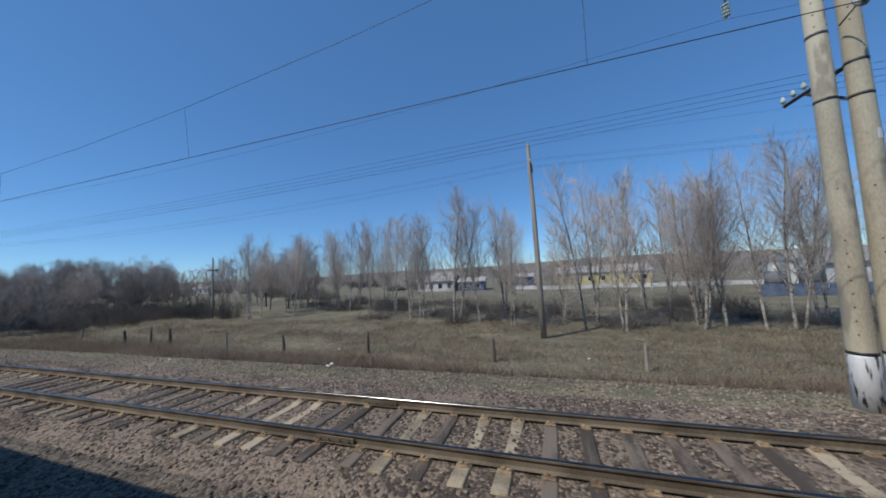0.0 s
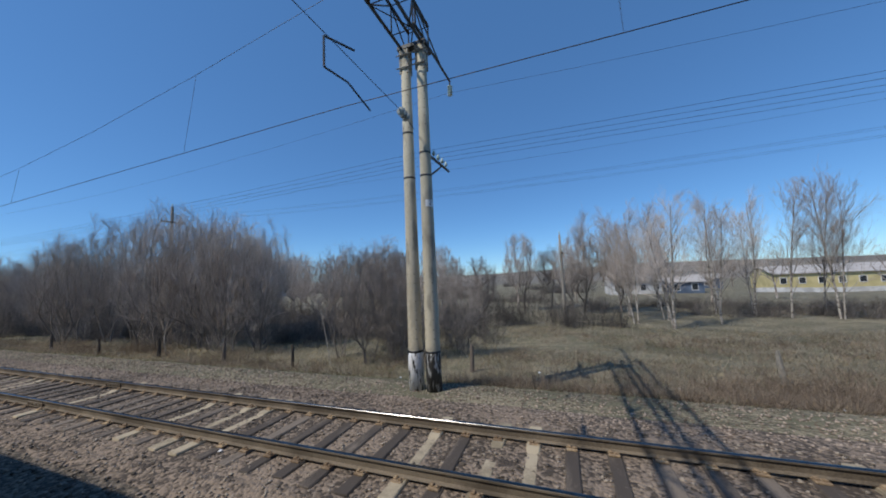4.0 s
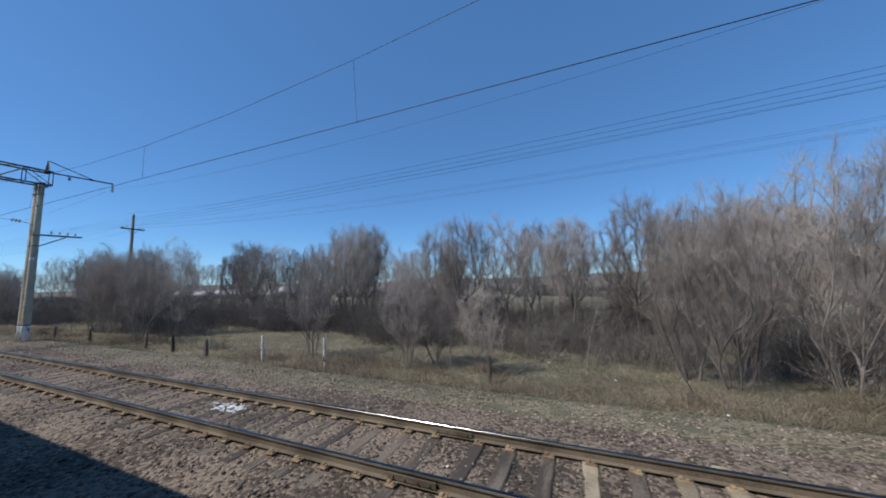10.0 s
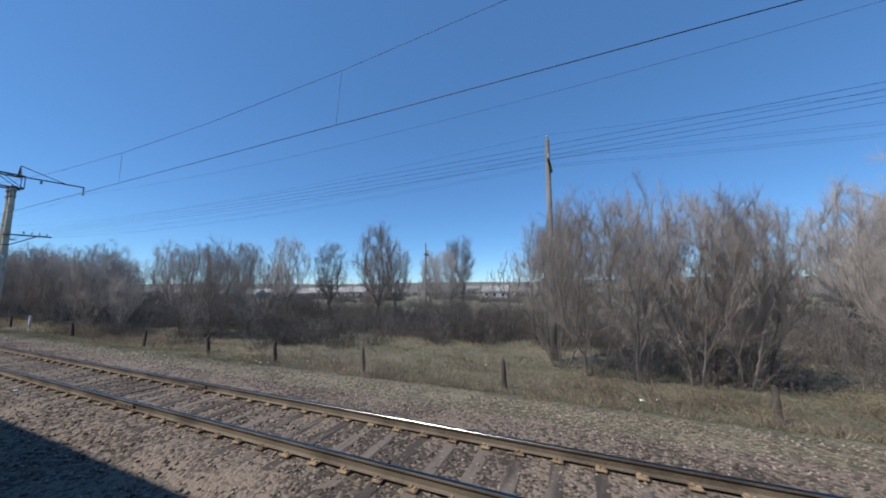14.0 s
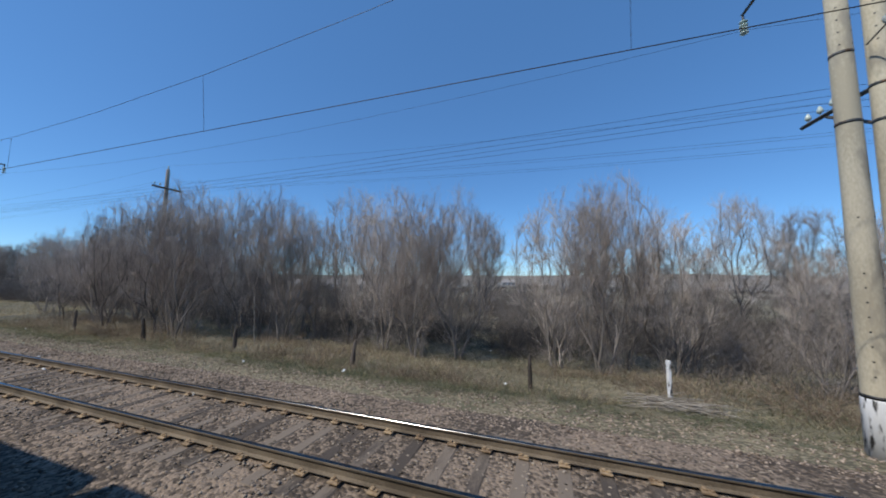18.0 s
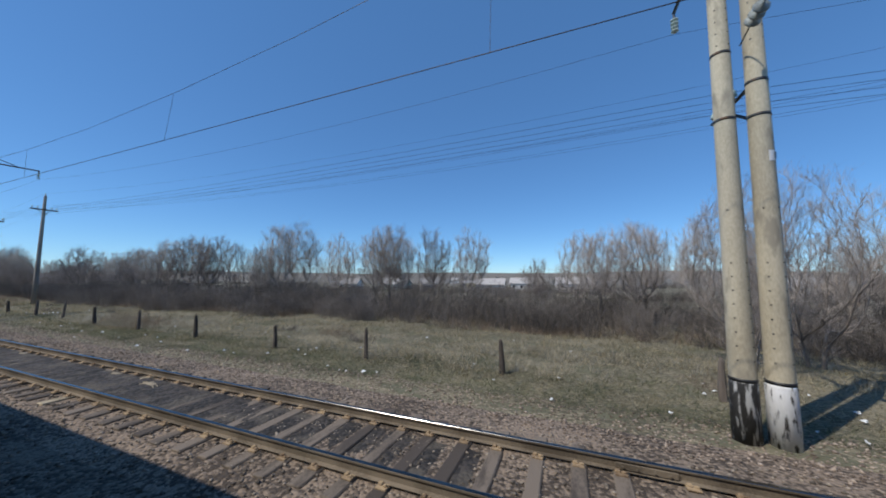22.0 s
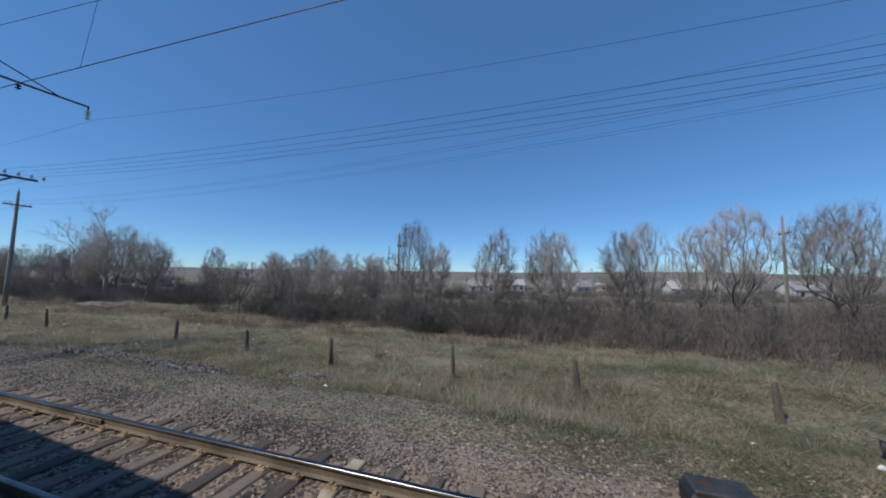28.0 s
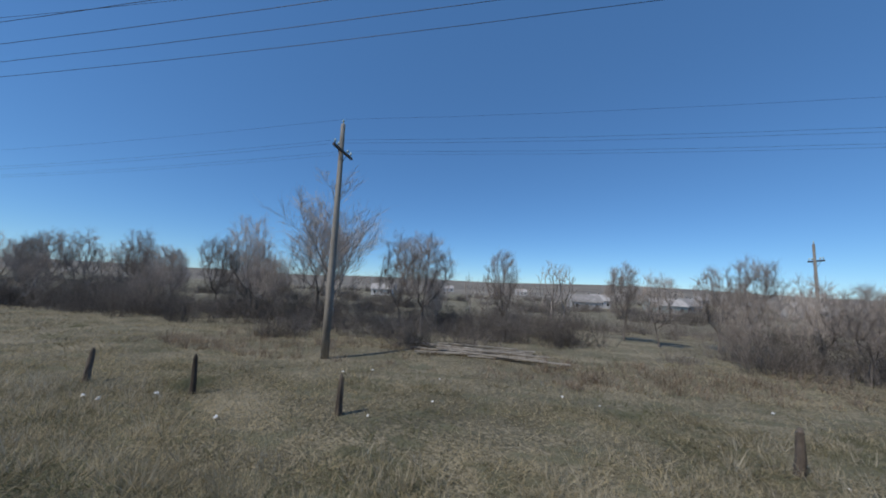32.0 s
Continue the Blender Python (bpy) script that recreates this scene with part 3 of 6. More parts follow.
SMALL_INS = small_ins.mesh("suspension_insulator", STEEL, True)
fix = Geo()
fix.tube([(0, -0.15, 7.6), (0, -0.6, 7.72)], 0.014, 6)
fix.tube([(0, -1.05, 7.78), (0, -6.0, 7.8)], 0.009, 6)
fix.tube([(0, -6.9, 7.8), (0, -27.0, 7.7)], 0.009, 6)
FIX = fix.mesh("cross_wire", STEEL)
fins = Geo()
insulator(fins, (0, -0.6, 7.72), (0, -1, 0.13), 3, 0.13, 0.15)
FINS = fins.mesh("strain_insulator", SMOKY, True)
rod = Geo()
insulator(rod, (0, -6.0, 7.8), (0, -1, 0), 8, 0.055, 0.11)
ROD = rod.mesh("rod_insulator", BROWN_GLAZE, True)
hang = Geo()
insulator(hang, (0, -2.95, 10.3), (0, 0, -1), 4, 0.14, 0.15)
HANG = hang.mesh("messenger_insulator", SMOKY, True)
ARMS = []
for s, y0 in ((1, -2.15), (-1, -4.0)):
    steady = Geo()
    steady.tube([(0, y0, 7.72), (0, y0, 7.1)], 0.022, 6)
    steady.tube([(0, y0, 7.72), (0.25, y0 - s * 0.6, 7.76)], 0.022, 6)
    steady.tube([(0, y0, 7.1), (0.15, y0 - s * 0.5, 7.05), (0.3, y0 - s * 1.05, 6.7)], 0.02, 6)
    ARMS.append(steady.mesh("steady_arm", STEEL))
head_geo = Geo()
for a in (0.6, 2.5, 3.9, 5.5):
    c, s = math.cos(a), math.sin(a)
    head_geo.box(c * 0.165, s * 0.165, -0.25, 0.075, 0.045, 0.85, 0.008)
for z in (-0.1, -0.52):
    head_geo.tube([(0, 0, z - 0.035), (0, 0, z + 0.035)], 0.185, 16)
    head_geo.beam((-0.24, -0.17, z), (0.24, -0.17, z), 0.035)
HEAD = head_geo.mesh("mast_strap", [POST_GREY])
CAP = Geo().box(0, 0, 0, 0.98, 0.3, 0.13, 0.015).mesh("cap_channel", STEEL)


def gantry(x, y, z, colors, number="", lattice_on=True, bracket_on=True, arm=6.9, near=True):
    root = thing("catenary_mast", "twin concrete masts with %s feet and lattice crossbeam" % " and ".join(dict.fromkeys(colors)), "mast", "overhead line masts", at=(x, y, z))
    for k, color in zip((-1, 1), colors):
        m = part("mast", MAST_MESH, None, root)
        m.location = (k * 0.27, 0, 0)
        for nm, me in (("paint_band", BAND[color]), ("paint_ring", RING), ("bolt_hole", HOLES)):
            piece = part(nm, me, None, m)
            if nm == "bolt_hole":
                tagged(piece, kind="stuff")
        for zz in ((7.55, 6.15) if k < 0 else (6.85, 6.15)):
            c = part("clamp", COLLAR, None, m)
            c.location, c.scale = (0, 0, zz), (mast_radius(zz, MAST_H) / 0.19,) * 2 + (1,)
    if number:
        r = mast_radius(5.3, MAST_H)
        curve = [(math.cos(a), math.sin(a)) for a in np.linspace(-1.42, 0.02, 12)]
        patch = Geo().loft([[((r + e) * c + 0.27, (r + e) * n, zz) for e, zz in ((-0.012, 5.2), (0.004, 5.2), (0.004, 5.4), (-0.012, 5.4))] for c, n in curve])
        plate = part("number_patch", patch, WHITE, root, "white painted number patch")
        for k, ch in enumerate(number):
            a = -0.7 + (k - (len(number) - 1) / 2) * 0.62
            lettering(ch, 0.19, Matrix.Translation((0.27 + math.cos(a) * (r + 0.008), math.sin(a) * (r + 0.008), 5.3)) @ pose(0, 0, 0, 90, 0, math.degrees(a) + 90), plate, BLACK)
    if lattice_on:
        for me in CHORDS:
            part("chord", me, None, root).location = (0, 0, 10.3)
        for nm, me in (("lacing", LACING), ("feeder_arm", HORN), ("apex_stay", STAY), ("suspension_insulator", DROP_INS), ("suspension_insulator", SMALL_INS)):
            part(nm, me, None, root).location = (0, 0, 10.3)
        for nm, me in (("cross_wire", FIX), ("strain_insulator", FINS), ("rod_insulator", ROD), ("messenger_insulator", HANG), ("steady_arm", ARMS[0 if near else 1])):
            part(nm, me, None, root)
        part("steady_arm", ARMS[1 if near else 0], None, root).location = (0, -6.7, 0)
        part("messenger_insulator", HANG, None, root).location = (0, -6.7, 0)
        for k in (-1, 1):
            part("mast_strap", HEAD, None, root).location = (k * 0.27, 0, 10.15)
        part("cap_channel", CAP, None, root).location = (0, 0, 10.33)
        for k in (-1, 1):
            m = part("mast", MAST_MESH, None, root, "far mast of the pair beyond the tracks")
            m.location = (k * 0.27, -27.3, 0)
    if bracket_on:
        br = part("bracket_arm", BRACKET, None, root)
        br.location = (0.27, 0, arm)
        for ly in LINE_Y:
            part("pin_insulator", PIN, None, br).location = (0, ly - y, 0.04)
    return root


gantry(-0.32, 8.0, -0.33, ("white", "white"), "1")
gantry(-50.26, 8.3, -0.34, ("white", "black"), "2", near=False)
dis = gantry(-99.5, 8.3, -0.4, ("white", "black"), "")
gantry(-140.45, 8.35, -0.37, ("white", "white"), "3", near=False)
gantry(-187.15, 8.25, -0.36, ("white", "white"), "6")
gantry(-232.7, 8.1, -0.27, ("black", "white"), "8", near=False)
gantry(-276.2, 8.08, -0.27, ("black", "white"), "90", arm=6.85)
gantry(-323.75, 7.85, -0.42, ("black", "white"), "94", arm=7.0, near=False)
gantry(-374.0, 8.1, -0.4, ("white", "white"), "")

# the isolator on the third mast
sw = Geo()
sw.beam((0.27, 0.2, 6.0), (2.4, 0.12, 6.05), 0.07)
sw.beam((-0.27, -0.22, 6.05), (2.4, 0.0, 6.05), 0.07)
sw.beam((0.27, 0.1, 5.7), (1.6, 0.08, 6.0), 0.05)
sw.beam((1.55, -0.2, 6.08), (1.55, 0.3, 6.08), 0.06)
sw.beam((2.25, -0.2, 6.08), (2.25, 0.3, 6.08), 0.06)
part("isolator_frame", sw, STEEL, dis)
for sx in (1.55, 2.25):
    g = Geo()
    insulator(g, (sx, 0.08, 6.1), (0, 0, 1), 6, 0.1, 0.085)
    part("post_insulator", g, RIBBED, dis, "pale ribbed porcelain insulator", True)
g = Geo().beam((1.42, 0.08, 6.66), (2.38, 0.08, 6.66), 0.06)
for bx in (1.55, 1.9, 2.25):
    g.box(bx, 0.08, 6.68, 0.14, 0.12, 0.12, 0.01)
part("isolator_blade", g, GALV, dis)
part("drive_rod", Geo().tube([(1.62, 0.08, 6.05), (2.0, 0.12, 0.85)], 0.028, 8), STEEL, dis)
g = Geo()
for dy in (-0.12, 0.2):
    g.beam((0.2, dy, 1.02), (2.1, 0.12, 0.9), 0.055)
g.beam((0.25, 0, 0.55), (1.6, 0.12, 0.88), 0.05)
g.box(2.05, 0.12, 0.9, 0.22, 0.2, 0.2, 0.02)
part("drive_bracket", g, STEEL, dis)
g = Geo()
def bow(p, q, out, n=14):
    """Points from p to q, bowed sideways by out."""
    p, q, out = Vector(p), Vector(q), Vector(out)
    return [p.lerp(q, k / n) + out * (4 * k / n * (1 - k / n)) for k in range(n + 1)]


g.tube(bow((1.42, 0.08, 6.7), (1.5, 0.15, 9.15), (-0.12, 0, 0)), 0.014, 6)
g.tube(bow((2.38, 0.08, 6.7), (2.95, 0.15, 9.6), (0.4, 0, -0.2)), 0.014, 6)
g.tube(bow((1.5, 0.15, 9.75), (1.0, 2.9, 11.1), (0.1, 0, -0.2)), 0.014, 6)
g.tube(bow((2.95, 0.15, 10.2), (3.5, 3.1, 11.1), (0.2, 0, -0.3)), 0.014, 6)
part("jumper_cable", g, WIRE, dis)
g = Geo()
g.beam((0.27, 0.12, 9.3), (3.15, 0.15, 10.3), 0.075)
g.beam((0.3, 0.12, 8.9), (1.4, 0.14, 9.65), 0.055)
g.tube([(0.3, 0.12, 10.4), (2.2, 0.15, 9.98)], 0.014, 6)
part("side_arm", g, STEEL, dis)
for p in ((1.5, 0.15, 9.72), (2.95, 0.15, 10.23)):
    g = Geo()
    insulator(g, p, (0, 0, -1), 4, 0.14, 0.15)
    part("suspension_insulator", g, BROWN_GLAZE, dis, smooth=True)


def single_mast(x, y, z, number, h=10.6, color="white", arm=7.3, foot=1.0):
    root = thing("single_mast", "single round concrete mast with a worn %s foot" % color, "mast", "overhead line masts", at=(x, y, z))
    m = part("mast", mast_geo(h), MAST, root, smooth=True)
    for nm, me in (("paint_band", BAND[color]), ("paint_ring", RING), ("bolt_hole", HOLES)):
        piece = part(nm, me, None, m)
        if nm == "bolt_hole":
            tagged(piece, kind="stuff")
        else:
            piece.scale = (1, 1, foot)
    if arm:
        br = part("bracket_arm", BRACKET, None, root)
        br.location = (0.0, 0, arm)
        for ly in LINE_Y:
            part("pin_insulator", PIN, None, br).location = (0, ly - y, 0.04)
    else:
        part("stub_arm", Geo().beam((0.1, 0.1, 4.2), (0.27, 0.45, 4.17), 0.05), STEEL, root)
    if arm:
        part("clamp", COLLAR, None, root).location = (0, 0, 6.55)
    if number:
        band = part("number_band", Geo().tube([(0, 0, 5.12), (0, 0, 5.4)], [0.189, 0.187], 20), WHITE, root, "white painted number band", True)
        for k, ch in enumerate(number):
            a = -1.25 - 0.55 * (1 - k)
            lettering(ch, 0.24, Matrix.Translation((math.cos(a) * 0.193, math.sin(a) * 0.193, 5.26)) @ pose(0, 0, 0, 90, 0, math.degrees(a) + 90), band, BLACK)
    return root


single_mast(-293.95, 7.85, -0.3, "93", color="white")
single_mast(-343.5, 7.75, -0.38, "96", arm=0, foot=1.3)

# ---- wires ----
MASTS_X = [48.0, -0.3, -50.3, -99.5, -140.4, -187.1, -232.7, -276.2, -323.7, -374.0, -424.0]


def strung(name, label, y, z, sag, r, mat, supports, group="overhead wires", zig=0.0):
    g = Geo()
    pts = []
    for a, b in zip(supports, supports[1:]):
        for k in range(10):
            u = k / 10
            zz = zig * (1 - 2 * u) * (1 if supports.index(a) % 2 else -1)
            pts.append((a + (b - a) * u, y + zz, z - sag * 4 * u * (1 - u)))
    g.tube(pts, r, 5)
    ob = new(name, g.mesh(name, mat))
    return tagged(ob, label, "wire", group)


strung("contact_wire", "dark copper contact wire over the main track", MAIN, 6.25, 0.05, 0.008, COPPER, MASTS_X, zig=0.3)
strung("messenger_wire", "sagging messenger cable above the contact wire", MAIN, 9.2, 1.95, 0.0055, WIRE, MASTS_X)
strung("contact_wire", "dark copper contact wire over the side track", -1.6, 6.25, 0.05, 0.008, COPPER, MASTS_X, zig=0.3)
strung("messenger_wire", "sagging messenger cable above the side track", -1.6, 9.2, 1.95, 0.009, WIRE, MASTS_X)
strung("feeder_wire", "bare feeder wire hung from the crossbeam arms", 11.75, 10.42, 0.8, 0.005, WIRE, MASTS_X)
for ly in LINE_Y:
    strung("line_wire", "bare wire carried on pin insulators", ly, 6.9, 0.35, 0.0045, WIRE, [48.0, -0.3, -50.3, -99.5, -140.4, -187.1, -232.7, -276.2, -294.3, -323.7, -344.0, -374.0, -424.0])
for a, b in zip(MASTS_X, MASTS_X[1:]):
    for k in (1, 3, 5, 7, 9):
        u = k / 10
        x = a + (b - a) * u
        zz = 0.3 * (1 - 2 * u) * (1 if MASTS_X.index(a) % 2 else -1)
        tagged(new("dropper", Geo().tube([(x, MAIN + zz, 6.22), (x, MAIN, 9.18 - 1.95 * 4 * u * (1 - u))], 0.004, 5).mesh("dropper", WIRE)), "thin dropper wire linking messenger and contact wire", "wire", "dropper wires")

# ---- telegraph poles ----
POLE = Geo().tube([(0, 0, -0.5), (0, 0, 3.0), (0.03, 0, 8.0), (0.02, 0, 12.85), (0.02, 0, 12.95)], [0.2, 0.19, 0.15, 0.115, 0.07], 14).mesh("pole_shaft", POLE_WOOD, True)
ARM = Geo().box(0, 0, 0, 0.11, 2.0, 0.13, 0.012).mesh("crossarm", POST_DARK)


def telegraph_pole(x, y, h, lean=0.0, label="tall grey timber telegraph pole with one crossarm", scale=1.0):
    z = ground_at(x, y)
    root = thing("telegraph_pole", label, "pole", "telegraph poles", at=(x, y, z))
    root.rotation_euler = (0, lean, 0)
    s = part("pole_shaft", POLE, None, root)
    s.scale = (scale, scale, h / 12.95)
    a = part("crossarm", ARM, None, root)
    a.location, a.scale = (0.13, 0, h - 1.55), (1, scale, 1)
    for ly in (-0.85, -0.5, 0.5, 0.85):
        part("pin_insulator", PIN, None, root).location = (0.13, ly * scale, h - 1.5)
    part("pin_insulator", PIN, None, root).location = (0.02, 0, h - 0.03)
    g = Geo()
    for dy in (-0.45, 0.45):
        g.beam((0.1, 0, h - 2.15), (0.1, dy, h - 1.6), 0.03)
    part("brace", g, STEEL, root)
    return root


TELE = [(-7.0, 21.0, 12.7), (-80.7, 18.8, 12.0), (-151.1, 17.6, 11.9), (-220.8, 15.8, 11.4), (-287.9, 15.65, 11.6), (-354.8, 20.5, 12.1)]
for k, (x, y, h) in enumerate(TELE):
    telegraph_pole(x, y, h, (-0.012, 0.0, 0.008, 0.004, -0.01, -0.01)[k])
TX = [(65, 21.0, 12.7)] + TELE + [(-425, 21.0, 12.0)]
for dy, dz in ((-0.85, -1.5), (-0.5, -1.5), (0.5, -1.5), (0.85, -1.5), (0.0, 0.05)):
    pts = []
    for (ax, ay, ah), (bx, by, bh) in zip(TX, TX[1:]):
        for k in range(12):
            u = k / 12
            za, zb = ground_at(ax, ay) + ah + dz + 0.2, ground_at(bx, by) + bh + dz + 0.2
            pts.append((ax + (bx - ax) * u, ay + (by - ay) * u + dy, za + (zb - za) * u - 1.1 * 4 * u * (1 - u)))
    tagged(new("telegraph_wire", Geo().tube(pts, 0.0045, 4).mesh("telegraph_wire", WIRE)), "thin telegraph wire sagging between timber poles", "wire", "telegraph wires")
for x, y, h in ((-46.5, 28.0, 7.4), (-113.5, 36.0, 9.4), (-168.5, 38.0, 9.6), (-222.0, 38.0, 9.6), (-281.0, 38.0, 9.6), (-319.1, 38.9, 9.4)):
    telegraph_pole(x, y, h, 0.0, "slim distant grey utility pole beyond the brush", 0.75)

# ---- signs, signals and boxes by the line ----
lp = thing("loudspeaker_pole", "grey steel pole with two loudspeaker horns and a striped foot", "pole", at=(-105.3, 1.85, -0.35))
part("pole_shaft", Geo().tube([(0, 0, -0.3), (0, 0, 4.0), (0, 0, 6.75)], [0.125, 0.12, 0.105], 16), GALV, lp, smooth=True)
foot = Geo()
foot.tube([(0, 0, 0), (0, 0, 1.15)], [0.132, 0.13], 16)
part("striped_foot", foot, BLACK, lp, "black painted foot", True)
for z in (1.25, 1.75, 2.25):
    g = Geo()
    ring0 = [(math.cos(a) * 0.13, math.sin(a) * 0.13, z + 0.12 * math.sin(a + 0.6)) for a in np.linspace(0, 2 * math.pi, 17)[:-1]]
    for c, off in ((YELLOW, 0.0), (BLACK, 0.24)):
        g = Geo().loft([[(x, y, q + off) for x, y, q in ring0], [(x, y, q + off + 0.24) for x, y, q in ring0]], cap=False)
        part("stripe", g, c, lp, "yellow stripe" if c is YELLOW else "black stripe", True)
for s in (-1, 1):
    g = Geo()
    g.tube([(0, 0, 6.2), (s * 0.12, 0.05, 6.2), (s * 0.22, 0.06, 6.19), (s * 0.4, 0.08, 6.17), (s * 0.42, 0.08, 6.17)], [0.05, 0.06, 0.09, 0.2, 0.21], 14)
    part("loudspeaker_horn", g, STEEL, lp, smooth=True)

sg = thing("signal_mast", "tall concrete railway signal mast with black lamp heads and ladder", "signal", at=(-287.4, 2.4, -0.3))
part("mast", Geo().tube([(0, 0, -0.4), (0, 0, 5), (0, 0, 10.2)], [0.17, 0.15, 0.125], 18), MAST, sg, smooth=True)
for z in (1.2, 3.95, 6.2):
    part("clamp", COLLAR, None, sg).location = (0, 0, z)
for dx in (-0.62, -0.3):
    part("ladder_rail", Geo().beam((dx - 0.15, -0.05, 0.1), (dx + 0.12, -0.05, 9.2), 0.045), STEEL, sg)
for k in range(22):
    z = 0.5 + 0.4 * k
    o = 0.27 * z / 9.1
    part("rung", Geo().tube([(-0.77 + o, -0.05, z), (-0.45 + o, -0.05, z)], 0.012, 6), STEEL, sg)
for z in (3.9, 7.0):
    part("ladder_stay", Geo().beam((-0.65, -0.05, z), (0, 0, z), 0.04), GALV, sg)
for z, n in ((6.35, 2), (8.7, 3)):
    head = part("lamp_head", Geo().box(0.35, 0, z, 0.22, 0.6, 0.42 * n + 0.45, 0.05), BLACK, sg, "black signal head with visors")
    for k in range(n):
        zz = z - 0.55 + 0.55 * k
        part("visor", Geo().tube([(0.46, 0, zz), (0.8, 0, zz - 0.04)], [0.15, 0.17], 14, cap=False), BLACK, head)
        part("lens", Geo().tube([(0.455, 0, zz), (0.48, 0, zz)], [0.13, 0.12], 14), PANE, head)
part("signal_plate", Geo().box(0.17, 0.0, 5.1, 0.02, 0.3, 0.6, 0.003), STEEL, sg)
lettering("2", 0.34, Matrix.Translation((0.02, -0.165, 4.95)) @ pose(0, 0, 0, 90, 0, 10), sg, BLACK)

km = thing("kilometre_post", "white concrete kilometre post with two number plates", "sign", at=(-289.1, 7.85, ground_at(-289.1, 7.85) + 0.05))
part("post_shaft", Geo().box(0, 0, 0.95, 0.1, 0.1, 2.1, 0.012), WHITE_PAINT, km)
part("foot", Geo().box(0, 0, 0.0, 0.18, 0.18, 0.16, 0.02), POST_GREY, km)
for ang, text in ((-38, "325"), (54, "324")):
    mm = Matrix.Translation((0, 0, 2.05)) @ pose(0, 0, 0, 0, 0, ang)
    sgn = -1 if ang < 0 else 1
    pl = part("number_plate", Geo().box(sgn * 0.24, -0.03, 0, 0.46, 0.03, 0.3, 0.004, m=mm), WHITE, km, "white enamel plate with black numbers")
    lettering(text, 0.25, mm @ Matrix.Translation((sgn * 0.24, -0.047, 0)) @ pose(0, 0, 0, 90, 0, 0), pl, BLACK)

sb = thing("switch_lantern", "white switch stand with a black lantern beside the rails", "switch stand", at=(-297.5, 7.3, -0.3))
part("stand", Geo().box(0, 0, 0.32, 0.2, 0.22, 0.66, 0.02), WHITE, sb)
part("spindle", Geo().tube([(0, 0, 0.6), (0, 0, 0.8)], 0.03, 8), STEEL, sb)
part("lantern", Geo().box(0.08, 0, 0.92, 0.3, 0.26, 0.34, 0.05), BLACK, sb)
part("lantern_cap", Geo().tube([(0.08, 0, 1.08), (0.08, 0, 1.16), (0.08, 0, 1.22)], [0.12, 0.1, 0.04], 12), BLACK, sb)
for ang in (-0.6, 1.0, 2.6):
    c, s = math.cos(ang), math.sin(ang)
    part("visor", Geo().tube([(0.08 + c * 0.13, s * 0.13, 0.93), (0.08 + c * 0.36, s * 0.36, 0.93)], [0.09, 0.11], 12, cap=False), BLACK, sb)
pm = thing("point_machine", "low dark point machine box beside the sleepers", "switch machine", at=(-299.6, 7.1, -0.28))
part("case", Geo().box(0, 0, 0.12, 0.8, 0.5, 0.3, 0.06), BLACK, pm)
part("lid", Geo().box(0, 0, 0.29, 0.7, 0.42, 0.06, 0.02), STEEL, pm)
part("throw_rod", Geo().tube([(-0.1, -0.2, 0.05), (-0.1, -1.6, 0.02)], 0.03, 8), RUST, pm)

# ---- fence posts ----
def post_mesh(seed, mat, h=1.25):
    r = random.Random(seed)
    w = r.uniform(0.07, 0.09)
    g = Geo()
    rings = []
    lean_x, lean_y = r.uniform(-0.03, 0.03), r.uniform(-0.03, 0.03)
    for z, s in ((-0.3, 1.15), (0.0, 1.1), (h * 0.35, 1.0), (h * 0.7, 0.86), (h * 0.93, 0.72), (h, 0.34)):
        dx, dy = r.uniform(-0.01, 0.01) + lean_x * z, r.uniform(-0.01, 0.01) + lean_y * z
        rings.append([(math.cos(a + 0.39) * s * w * r.uniform(0.88, 1.12) + dx, math.sin(a + 0.39) * s * w * r.uniform(0.88, 1.12) + dy, z + r.uniform(-0.05, 0.03) * (z > 1)) for a in np.linspace(0, 2 * math.pi, 9)[:-1]])
    return g.loft(rings).mesh("fence_post", mat)


POSTS = [post_mesh(k, POST_DARK if k < 3 else POST_GREY, (1.08, 1.16, 0.98, 1.12)[k]) for k in range(4)]
WPOST = Geo().box(0, 0, 0.55, 0.1, 0.1, 1.5, 0.016).mesh("fence_post", WHITE_PAINT)


def fence(posts, kinds, label):
    for k, (x, y) in enumerate(posts):
        kind = kinds[k % len(kinds)]
        ob = new("fence_post", WPOST if kind == "w" else POSTS[int(kind)])
        ob.location = (x, y, ground_at(x, y) - 0.02)
        ob.rotation_euler = (rng.uniform(-0.05, 0.05), rng.uniform(-0.07, 0.07), rng.uniform(0, 6))
        if kind == "w":
            ob.rotation_euler = (0.01, -0.02, 0.2)
        tagged(ob, "whitewashed square fence post in dry grass" if kind == "w" else label, "post", "old fence posts")


fence([(-2.9, 14.2), (-9.0, 14.2), (-15.6, 14.2), (-21.2, 14.2), (-25.8, 14.2), (-30.9, 14.1), (-32.7, 14.0), (-35.4, 13.9), (-40.0, 13.6), (-50.0, 12.2), (-58.6, 11.7), (-63.2, 11.7)], "3012", "weathered dark fence post in dry grass")
fence([(-68.6, 11.7), (-75, 11.8), (-81, 11.8), (-95.9, 11.9), (-110.9, 11.8), (-126.9, 11.4), (-130.1, 11.4), (-132.8, 11.3), (-139.4, 11.1), (-145.2, 11.1), (-152.2, 11.0), (-158.0, 11.0), (-163, 11.0), (-168, 11.0), (-174, 10.9)], "0201", "short weathered timber fence post")
fence([(-99.6, 12.0), (-122.7, 11.6), (-118.7, 11.7), (-189.9, 10.7)], "w", "")
